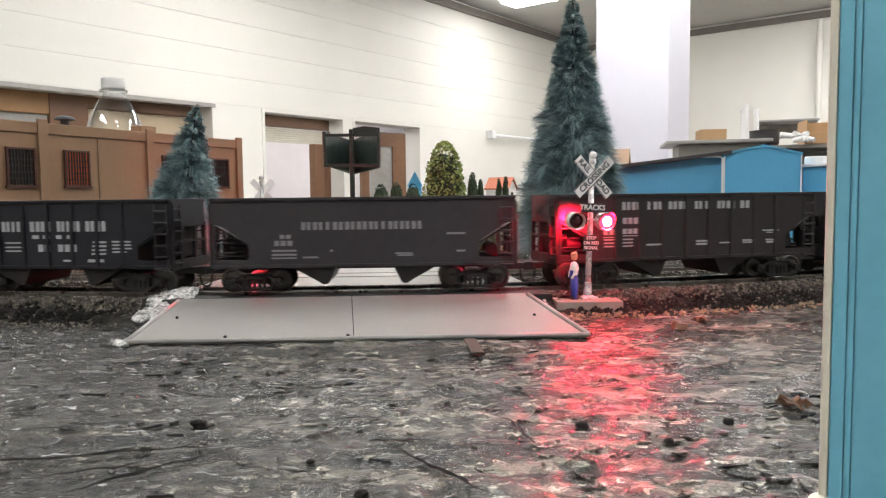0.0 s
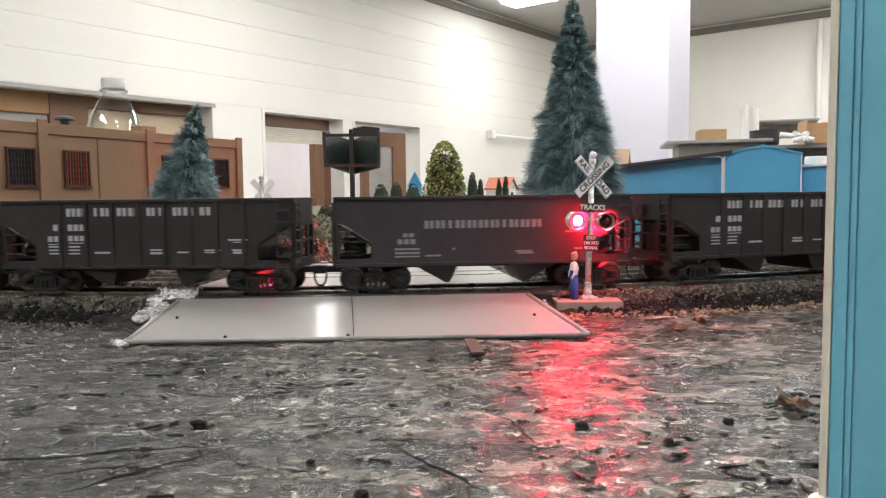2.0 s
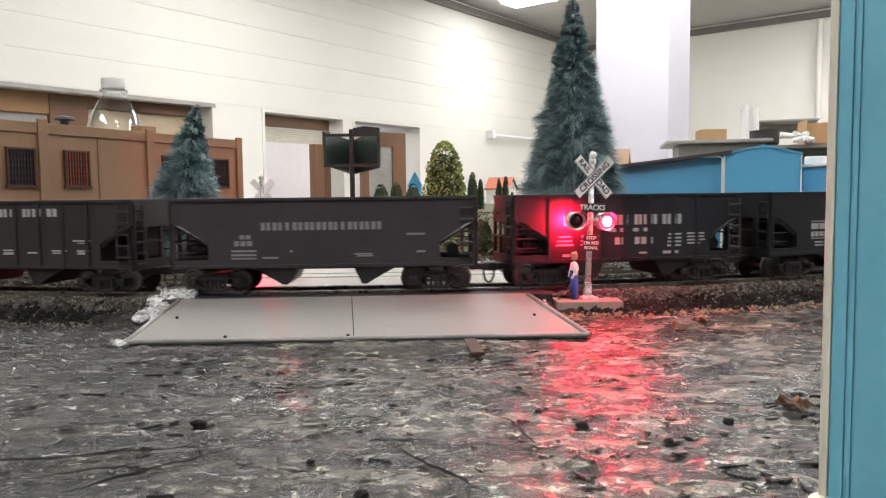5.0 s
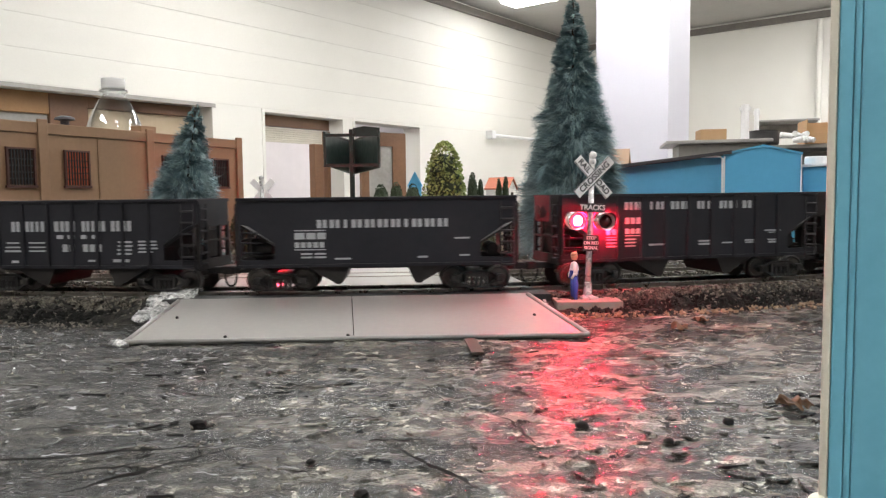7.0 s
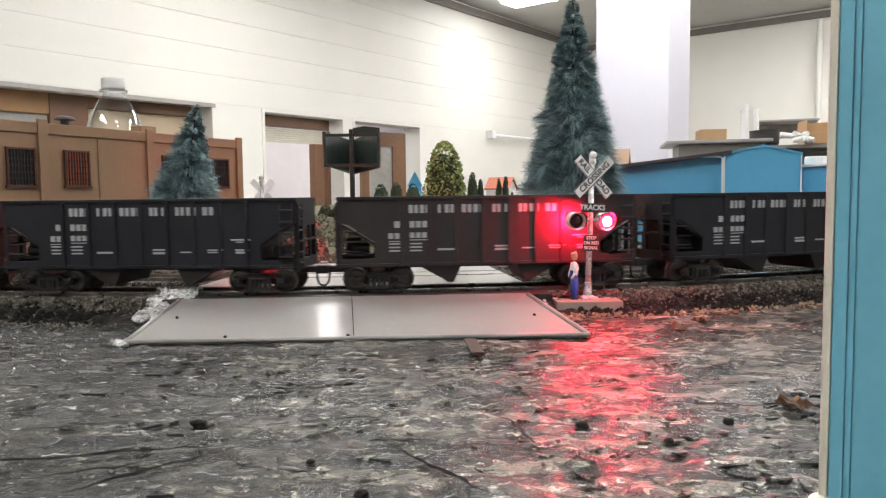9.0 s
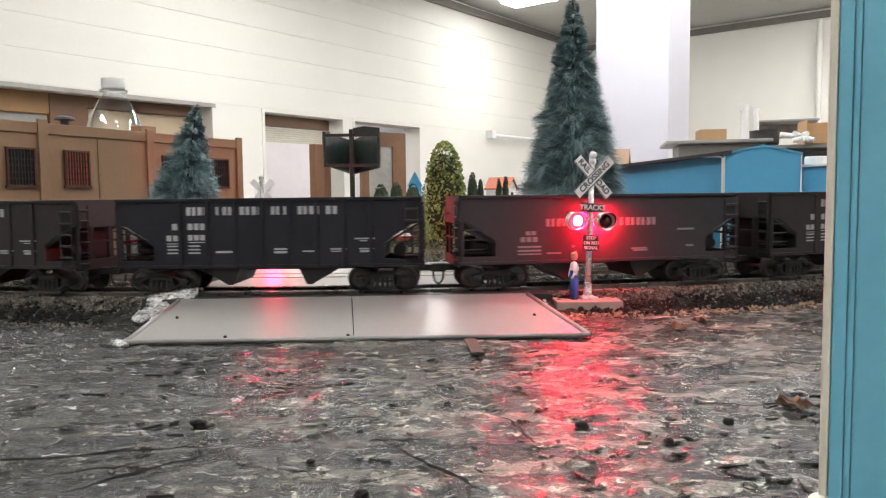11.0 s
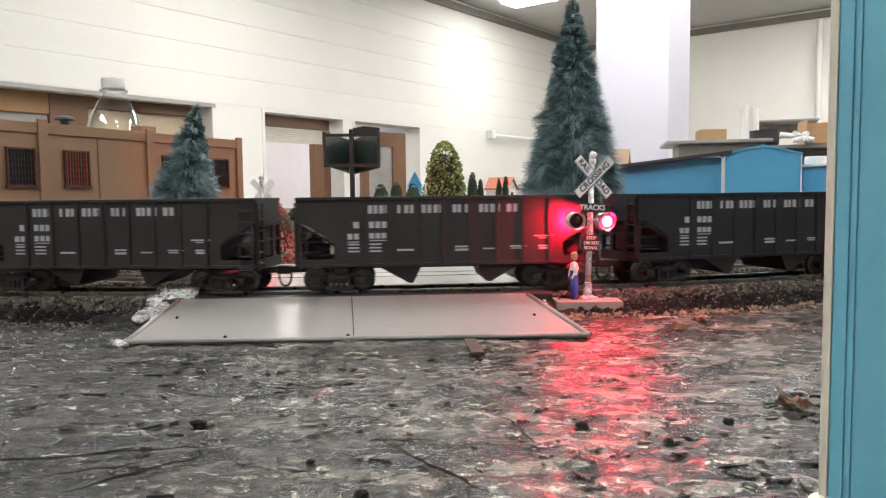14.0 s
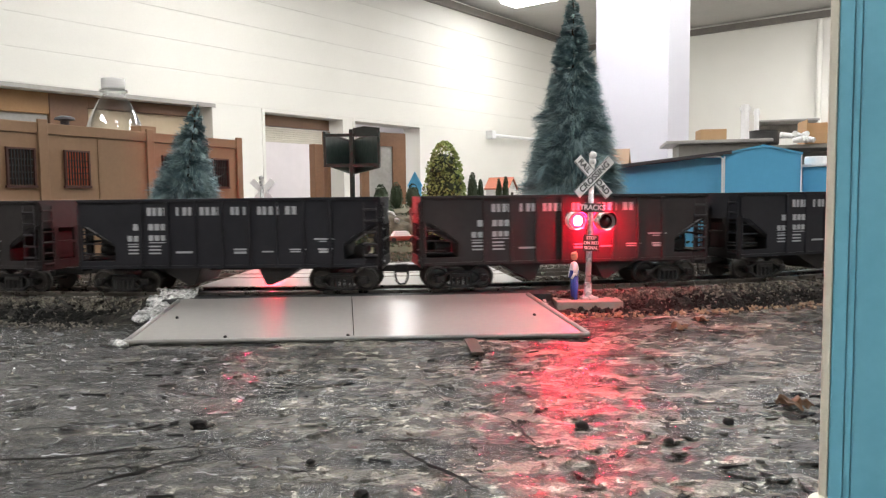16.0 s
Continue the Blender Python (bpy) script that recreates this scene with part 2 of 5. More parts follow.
def clear_plastic():
    """Thin clear plastic: see-through, with gloss that grows at the edges."""
    m = bpy.data.materials.new("clear_bottle_plastic")
    m.use_nodes = True
    n, k = m.node_tree.nodes, m.node_tree.links
    n.remove(n["Principled BSDF"])
    clear, shine, mixer = n.new("ShaderNodeBsdfTransparent"), n.new("ShaderNodeBsdfGlossy"), n.new("ShaderNodeMixShader")
    clear.inputs[0].default_value = (0.95, 0.96, 0.97, 1)
    shine.inputs["Roughness"].default_value = 0.08
    lw = n.new("ShaderNodeLayerWeight")
    lw.inputs[0].default_value = 0.42
    k.new(lw.outputs["Facing"], mixer.inputs[0])
    k.new(clear.outputs[0], mixer.inputs[1])
    k.new(shine.outputs[0], mixer.inputs[2])
    k.new(mixer.outputs[0], n["Material Output"].inputs["Surface"])
    return m


M_CLEAR = clear_plastic()


# ---------------------------------------------------------------- mesh helpers
def mesh_of(bm, material, smooth=False, name="mesh"):
    me = bpy.data.meshes.new(name)
    bmesh.ops.recalc_face_normals(bm, faces=bm.faces)
    bm.to_mesh(me)
    bm.free()
    me.materials.append(material)
    if smooth:
        me.shade_smooth()
    return me


def part(name, bm, material, parent, label="", smooth=False, at=None):
    ob = new(name, mesh_of(bm, material, smooth, name))
    ob.parent = parent
    if at is not None:
        ob.matrix_basis = at
    if label:
        tagged(ob, label)
    return ob


def again(name, ob, parent, at=None):
    """Another part on the same mesh."""
    o = new(name, ob.data)
    o.parent = parent
    if at is not None:
        o.matrix_basis = at
    if "label" in ob:
        o["label"] = ob["label"]
    return o


def thing(name, label, category, m=None, group="", kind=""):
    e = new(name)
    e.empty_display_size = 0.01
    if m is not None:
        e.matrix_basis = m
    return tagged(e, label, category, group, kind)


def solid(name, bm, material, label, category="", m=None, group="", kind="", smooth=False):
    ob = new(name, mesh_of(bm, material, smooth, name))
    if m is not None:
        ob.matrix_basis = m
    return tagged(ob, label, category, group, kind)


def box(x0, y0, z0, x1, y1, z1, bevel=0.0, bm=None, m=None):
    b = bmesh.new()
    vs = bmesh.ops.create_cube(b, size=1)["verts"]
    for v in vs:
        v.co = Vector((x0 + (v.co.x + 0.5) * (x1 - x0), y0 + (v.co.y + 0.5) * (y1 - y0), z0 + (v.co.z + 0.5) * (z1 - z0)))
    if bevel:
        bmesh.ops.bevel(b, geom=list(b.edges), offset=bevel, segments=2, affect="EDGES", profile=0.6)
    return into(b, bm, m)


def into(b, bm, m=None):
    if m is not None:
        b.transform(m)
    if bm is None:
        return b
    me = bpy.data.meshes.new("tmp")
    b.to_mesh(me)
    b.free()
    bm.from_mesh(me)
    bpy.data.meshes.remove(me)
    return bm


def tube(p, q, r, r2=None, seg=12, bm=None):
    b = bmesh.new()
    p, q = Vector(p), Vector(q)
    d = q - p
    bmesh.ops.create_cone(b, cap_ends=True, segments=seg, radius1=r, radius2=r if r2 is None else r2, depth=d.length)
    b.transform(Matrix.Translation((p + q) / 2) @ d.to_track_quat("Z", "Y").to_matrix().to_4x4())
    return into(b, bm)


def ball(c, r, bm=None, seg=16, scale=(1, 1, 1)):
    b = bmesh.new()
    bmesh.ops.create_uvsphere(b, u_segments=seg, v_segments=seg // 2 + 2, radius=r)
    b.transform(Matrix.Translation(c) @ Matrix.Diagonal((*scale, 1)))
    return into(b, bm)


def lathe(profile, seg=24, bm=None, m=None):
    b = bmesh.new()
    rings = []
    for r, z in profile:
        rings.append([b.verts.new((r * math.cos(2 * math.pi * i / seg), r * math.sin(2 * math.pi * i / seg), z)) for i in range(seg)])
    for u, v in zip(rings, rings[1:]):
        for i in range(seg):
            j = (i + 1) % seg
            b.faces.new((u[i], u[j], v[j], v[i]))
    if profile[0][0] > 1e-6:
        b.faces.new(rings[0][::-1])
    if profile[-1][0] > 1e-6:
        b.faces.new(rings[-1])
    bmesh.ops.remove_doubles(b, verts=b.verts, dist=1e-7)
    return into(b, bm, m)


def prism(points, y0, y1, bm=None, m=None):
    """An outline in x and z, extruded along y."""
    b = bmesh.new()
    f = [b.verts.new((x, y0, z)) for x, z in points]
    g = [b.verts.new((x, y1, z)) for x, z in points]
    b.faces.new(f)
    b.faces.new(g[::-1])
    for i in range(len(f)):
        j = (i + 1) % len(f)
        b.faces.new((f[i], g[i], g[j], f[j]))
    return into(b, bm, m)


def wire(points, r, seg=8, bm=None):
    """A bent rod in one piece along the points."""
    b = bmesh.new()
    pts = [Vector(p) for p in points]
    rings = []
    for i, p in enumerate(pts):
        d = (pts[min(i + 1, len(pts) - 1)] - pts[max(i - 1, 0)]).normalized()
        u = d.cross(Vector((0, 1, 0)) if abs(d.y) < 0.9 else Vector((1, 0, 0))).normalized()
        v = d.cross(u)
        rings.append([b.verts.new(p + (u * math.cos(2 * math.pi * q / seg) + v * math.sin(2 * math.pi * q / seg)) * r) for q in range(seg)])
    for e, f in zip(rings, rings[1:]):
        for q in range(seg):
            w = (q + 1) % seg
            b.faces.new((e[q], e[w], f[w], f[q]))
    b.faces.new(rings[0][::-1])
    b.faces.new(rings[-1])
    return into(b, bm)


def writing(body, size, depth=0.00008):
    """Raised letters in the x-z plane, facing -y, centred."""
    cu = bpy.data.curves.new("text", "FONT")
    cu.body, cu.size, cu.extrude, cu.offset = body, size, depth, size * 0.018
    cu.align_x, cu.align_y = "CENTER", "CENTER"
    tmp = bpy.data.objects.new("text", cu)
    scene.collection.objects.link(tmp)
    dg = bpy.context.evaluated_depsgraph_get()
    me = bpy.data.meshes.new_from_object(tmp.evaluated_get(dg))
    bpy.data.objects.remove(tmp)
    b = bmesh.new()
    b.from_mesh(me)
    bpy.data.meshes.remove(me)
    b.transform(pose(0, 0, 0, 90, 0, 0))
    return b


# ---------------------------------------------------------------- the track's line
BEND, BEND_X, BEND_Y, S_LEFT, S_RIGHT = 0.7, -0.06, 0.3092, -0.27, 0.25
RAIL_Z = 0.0085


def line(s, off=0.0):
    """Place and heading at s metres along the track; off: to its far side."""
    c = min(max(s, S_LEFT), S_RIGHT)
    a, e = c / BEND, s - c
    x = BEND_X + BEND * math.sin(a) + e * math.cos(a) - off * math.sin(a)
    y = BEND_Y + BEND * (1 - math.cos(a)) + e * math.sin(a) + off * math.cos(a)
    return x, y, a


def sweep(profile, s0, s1, step, off=0.0, jitter=0.0):
    """A strip with the cross-section profile (across, up) along the track."""
    b = bmesh.new()
    count = max(2, int((s1 - s0) / step) + 1)
    rows = []
    for i in range(count):
        s = s0 + (s1 - s0) * i / (count - 1)
        row = []
        for o, z in profile:
            x, y, _ = line(s, off + o)
            if jitter:
                q = noise.noise_vector(Vector((x, y, z)) * 160) * jitter
                z2 = z + q.z if z > 0.0005 else z
                row.append(b.verts.new((x + q.x, y + q.y, z2)))
            else:
                row.append(b.verts.new((x, y, z)))
        rows.append(row)
    for u, v in zip(rows, rows[1:]):
        for j in range(len(profile) - 1):
            b.faces.new((u[j], u[j + 1], v[j + 1], v[j]))
    return b


# ---------------------------------------------------------------- the room
FLOOR_Z, CEIL_Z, HEAD_Z = -1.32, 2.03, 0.73
CORNER = Vector((1.91, 9.9, 0))
ALONG = Vector((0.616, 0.788, 0)).normalized()
TURN = math.degrees(math.atan2(ALONG.y, ALONG.x))


def room():
    # left wall in its own space: x runs from the far corner towards the viewer, y into the wall
    wm = Matrix.Translation(CORNER) @ pose(0, 0, 0, 0, 0, TURN + 180)
    # in this space the room lies at y > 0
    gaps = [(3.43, 4.36), (4.46, 5.34), (5.76, 8.6)]
    bm = bmesh.new()
    edges = [0.0] + [v for g in gaps for v in g] + [13.0]
    for a, b in zip(edges[::2], edges[1::2]):
        box(a, -0.2, FLOOR_Z, b, 0, HEAD_Z, bm=bm)
    box(0.0, -0.2, HEAD_Z, 13.0, 0, CEIL_Z, bm=bm)
    wall = solid("wall_left", bm, M_WALL, "cream white painted concrete block wall with doorways", "wall", wm, kind="structure")
    # raised block courses above the heads
    course = 0.2
    z = HEAD_Z + 0.004
    row = 0
    while z < CEIL_Z - 0.05:
        x = -0.2 if row % 2 else 0.0
        top = min(z + course - 0.006, CEIL_Z - 0.02)
        long_block = new("block", mesh_of(box(0.003, 0, 0, 12.9, 0.003, top - z, 0.002), M_WALL, name="block_course"))
        long_block.parent = wall
        long_block.matrix_basis = pose(0, 0, z)
        z += course
        row += 1
    # white jambs and heads round the openings
    for i, (a, b) in enumerate(gaps):
        bm = bmesh.new()
        box(a, -0.2, FLOOR_Z, a + 0.025, 0.008, HEAD_Z - 0.022, bm=bm)
        box(b - 0.025, -0.2, FLOOR_Z, b, 0.008, HEAD_Z - 0.022, bm=bm)
        box(a, -0.2, HEAD_Z - 0.022, b, 0.008, HEAD_Z - 0.001, bm=bm)
        solid("door_%d" % (i + 1), bm, M_WALL, "white painted opening frame in the block wall", "door frame", wm, kind="structure")
    # wooden frames and the rooms behind
    bm = bmesh.new()
    box(-0.5, -2.4, FLOOR_Z, 11.0, -2.3, 1.6, bm=bm)
    solid("wall_hall", bm, M_HALL, "white wall of the hall beyond the doorways", "wall", wm, kind="structure")
    solid("ceiling_hall", box(-0.5, -2.4, 1.3, 11.0, -0.2, 1.36), M_CEIL, "pale ceiling of the hall", "ceiling", wm, kind="structure")
    for a, b, top in ((4.595, 4.70, 0.50), (4.515, 4.55, 0.615), (5.80, 5.86, 0.708), (6.62, 6.86, 0.708), (7.9, 8.0, 0.708)):
        solid("door_post", box(a, -0.19, FLOOR_Z, b, -0.12, top - 0.001, 0.006), M_WOOD, "brown stained wooden door post", "door post", wm, group="door posts", kind="structure")
    for a, b, z0, z1 in ((4.52, 5.29, 0.62, 0.707), (5.86, 6.62, 0.635, 0.707), (6.86, 7.9, 0.575, 0.707)):
        solid("door_head", box(a, -0.19, z0, b, -0.125, z1, 0.006), M_OCHRE if a > 6.8 else M_WOOD, "brown wooden head above a doorway", "door head", wm, kind="structure")
    blind = thing("slatted_blind", "pale cream slatted blind drawn up in a doorway", "blind", wm)
    for i in range(7):
        z = 0.497 + 0.0172 * i
        part("slat", box(4.58, -0.172, z, 5.29, -0.150, z + 0.0150, 0.003), M_BLIND, blind, at=pose(0, 0, 0))
    solid("tan_panel", box(5.86, -0.18, -0.2, 6.62, -0.16, 0.635, 0.004), M_TAN, "tan panel set in the brown door frame", "panel", wm)
    wn = thing("hall_window", "white framed window beside the brown door frame", "window", wm @ pose(6.86, -0.18, 0.0))
    part("pane", box(0, 0, -0.2, 1.04, 0.01, 0.50), M_WHITE, wn, "pale pane")
    part("frame", box(0, 0, 0.50, 1.04, 0.03, 0.575, 0.004), M_STEEL, wn)
    leaf = thing("open_door", "brown wooden door with a window, standing open", "door", wm @ pose(3.56, -0.10, FLOOR_Z, 0, 0, -14))
    bm = bmesh.new()
    for x0, x1, z0, z1 in ((0, 0.15, 0, 1.97), (0.42, 0.5, 0, 1.97), (0.15, 0.42, 0, 1.3), (0.15, 0.42, 1.84, 1.97)):
        box(x0, -0.02, z0, x1, 0.02, z1, bm=bm)
    part("leaf", bm, M_WOOD, leaf)
    part("pane", box(0.15, -0.004, 1.3, 0.42, 0.004, 1.84), M_STEEL, leaf, "grey pane")
    solid("lintel", box(5.76, 0.009, HEAD_Z - 0.03, 8.6, 0.016, HEAD_Z - 0.002, 0.002), M_STEEL, "grey steel lintel strip over the wide opening", "lintel", wm, kind="structure")
    for x in (2.6, 4.8, 6.6):
        hl = thing("hall_light", "white fluorescent ceiling fixture in the hall", "lamp", wm @ pose(x, -1.2, 1.298), group="hall lights")
        part("housing", box(-0.6, -0.14, -0.04, 0.6, 0.14, 0, 0.008), M_WHITE, hl)
        part("diffuser", box(-0.58, -0.12, -0.06, 0.58, 0.12, -0.041, 0.006), M_LAMP, hl, "glowing diffuser")
    # back wall, right wall, behind, ceiling, floor
    bmt = Matrix.Translation(CORNER) @ pose(0, 0, 0, 0, 0, TURN - 90)
    solid("wall_back", box(0, 0, FLOOR_Z, 9, 0.2, CEIL_Z), M_WALL, "cream white painted wall", "wall", bmt, kind="structure")
    solid("wall_right", box(9, -14, FLOOR_Z, 9.2, 0.2, CEIL_Z), M_WALL, "cream white painted wall", "wall", bmt, kind="structure")
    solid("wall_behind", box(0, -13.2, FLOOR_Z, 9, -13, CEIL_Z), M_WALL, "cream white painted wall", "wall", bmt, kind="structure")
    solid("ceiling", box(-0.2, -13.2, CEIL_Z, 9.2, 0.2, CEIL_Z + 0.1), M_CEIL, "grey ceiling", "ceiling", bmt, kind="structure")
    solid("floor", box(-0.2, -13.2, FLOOR_Z - 0.1, 9.2, 0.2, FLOOR_Z), M_FLOOR, "worn tiled floor", "floor", bmt, kind="structure")
    solid("trim", box(0.02, -0.05, CEIL_Z - 0.1, 8.98, -0.004, CEIL_Z - 0.03, 0.004), M_DARKTRIM, "brown grey strip under the ceiling", "trim", bmt, kind="structure")
    solid("trim", box(0.06, 0.004, CEIL_Z - 0.1, 12.9, 0.05, CEIL_Z - 0.03, 0.004), M_DARKTRIM, "brown grey strip under the ceiling", "trim", wm, kind="structure")
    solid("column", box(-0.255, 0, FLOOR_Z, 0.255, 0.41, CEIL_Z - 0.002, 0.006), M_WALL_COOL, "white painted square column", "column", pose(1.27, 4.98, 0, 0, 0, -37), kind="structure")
    # conduit on the back wall, rail on the left wall
    bm = tube((2.84, -0.06, -0.6), (2.84, -0.06, CEIL_Z - 0.12), 0.03)
    tube((2.84, -0.06, 0.69), (2.84, -0.06, 0.75), 0.045, bm=bm)
    solid("conduit", bm, M_WALL, "white painted vertical pipe on the wall", "pipe", bmt)
    bm = box(2.25, 0.004, 0.66, 2.33, 0.09, 0.75, 0.01)
    tube((2.3, 0.06, 0.7), (1.0, 0.06, 0.7), 0.018, bm=bm)
    solid("wall_conduit", bm, M_WHITE, "white conduit box and tube on the wall", "conduit", wm)


def ceiling_lights():
    proto = thing("ceiling_light", "long white fluorescent ceiling fixture", "lamp", pose(1.26, 7.12, CEIL_Z - 0.002, 0, 0, TURN - 90), group="ceiling lights")
    part("housing", box(-0.75, -0.16, -0.05, 0.75, 0.16, 0, 0.01), M_WHITE, proto)
    part("diffuser", box(-0.73, -0.14, -0.075, 0.73, 0.14, -0.051, 0.008), M_LAMP, proto, "glowing diffuser")
    # further fixtures added out of view, placed to brighten the walls and layout
    for x, y in ((-0.5, 4.3), (1.5, 4.2), (3.4, 6.2), (4.8, 6.4), (4.2, 3.6), (-2.0, 2.2), (0.2, 1.6), (2.6, 1.2), (-1.6, -0.9), (1.2, -1.2)):
        copy_thing(proto, pose(x, y, CEIL_Z - 0.002, 0, 0, TURN - 90))


# ---------------------------------------------------------------- the layout's board
def board():
    xs = list(np.arange(-2.6, -0.3, 0.05)) + list(np.arange(-0.3, 0.3, 0.0013)) + list(np.arange(0.3, 2.95, 0.05))
    ys = list(np.arange(-0.3, 0.09, 0.03)) + list(np.arange(0.09, 0.35, 0.0011)) + list(np.arange(0.35, 2.6, 0.03))
    verts, faces = [], []
    for y in ys:
        for x in xs:
            z = 0.0
            if -0.31 < x < 0.31 and 0.08 < y < 0.36:
                z = 0.0005 * noise.noise((x * 45, y * 55, 0.3)) + 0.0003 * noise.noise((x * 110, y * 150, 4.4)) + 0.0004 * noise.noise((x * 230, y * 300, 8.1))
                c = noise.noise((x * 60 + 3 * noise.noise((x * 20, y * 20, 5)), y * 190, 2.7))
                z += 0.0007 * max(0.0, c - 0.12) - 0.0022 * max(0.0, -c - 0.40)
                z += 0.0005 * noise.noise((x * 420, y * 420, 9))
            verts.append((x, y, z))
    w = len(xs)
    for j in range(len(ys) - 1):
        for i in range(w - 1):
            a = j * w + i
            faces.append((a, a + 1, a + w + 1, a + w))
    me = bpy.data.meshes.new("ground")
    me.from_pydata(verts, [], faces)
    me.materials.append(M_GROUND)
    me.shade_smooth()
    tagged(new("ground", me), "rough board painted glossy grey and black", "ground", kind="structure")
    bench = thing("layout_table", "plywood layout table on square legs", "table", pose(0, 0, 0))
    part("tabletop", box(-2.6, -0.3, -0.03, 2.9, 2.55, -0.006), M_BENCH, bench)
    leg = part("leg", box(-0.03, -0.03, FLOOR_Z, 0.03, 0.03, -0.03), M_BENCH, bench, at=pose(-2.5, -0.2, 0))
    for x, y in ((2.8, -0.2), (-2.5, 2.4), (2.8, 2.4), (0.1, -0.25), (0.1, 2.4)):
        again("leg", leg, bench, pose(x, y, 0))


CROSS_L, CROSS_R = -0.047, 0.097   # the crossing's stretch of the track


def tracks():
    for i, off in enumerate((0.0, 0.054, 0.108)):
        prof = [(-0.038, 0.0), (-0.034, 0.0009), (-0.030, 0.002), (-0.026, 0.003), (-0.022, 0.004), (-0.018, 0.0049), (-0.014, 0.0055), (0, 0.0056), (0.018, 0.0055), (0.021, 0.005), (0.024, 0.0025), (0.027, 0.0)]
        solid("roadbed", sweep(prof, -0.42, 0.42, 0.0015, off, 0.0022), M_BED, "rough dark ballast bed under a model track", "track bed", kind="structure")
        for o in (-0.00825, 0.00825):
            rail = [(o - 0.0012, 0.0062), (o - 0.0003, 0.0066), (o - 0.00055, 0.0081), (o - 0.00055, RAIL_Z), (o + 0.00055, RAIL_Z), (o + 0.00055, 0.0081), (o + 0.0003, 0.0066), (o + 0.0012, 0.0062)]
            s0, s1 = (-2.4, 2.6) if i == 0 else (-0.5, 0.5)
            solid("rail", sweep(rail, s0, s1, 0.02, off), M_RAIL, "nickel silver model rail", "rail", group="rails", kind="structure")
        bed = solid("tie_strip", sweep([(-0.014, 0.0056), (-0.014, 0.006), (0.014, 0.006), (0.014, 0.0056)], -0.42, 0.42, 0.01, off), M_TIE, "dark plastic tie strip of a model track", "ties", kind="structure")
        me = mesh_of(box(-0.0013, -0.0155, 0.005, 0.0013, 0.0155, 0.0068, 0.0002), M_TIE, name="tie")
        s = -0.3
        while s < 0.3:
            x, y, a = line(s, off)
            o = new("tie", me)
            o.parent = bed
            o.matrix_basis = pose(x, y, 0, 0, 0, math.degrees(a))
            s += 0.0068
    # far stretches on a plain bed
    for s0, s1 in ((-2.4, -0.42), (0.42, 2.6)):
        solid("roadbed", sweep([(-0.030, -0.001), (-0.020, 0.006), (0.020, 0.006), (0.03, -0.001)], s0, s1, 0.05), M_BED, "dark ballast bed under a model track", "track bed", kind="structure")


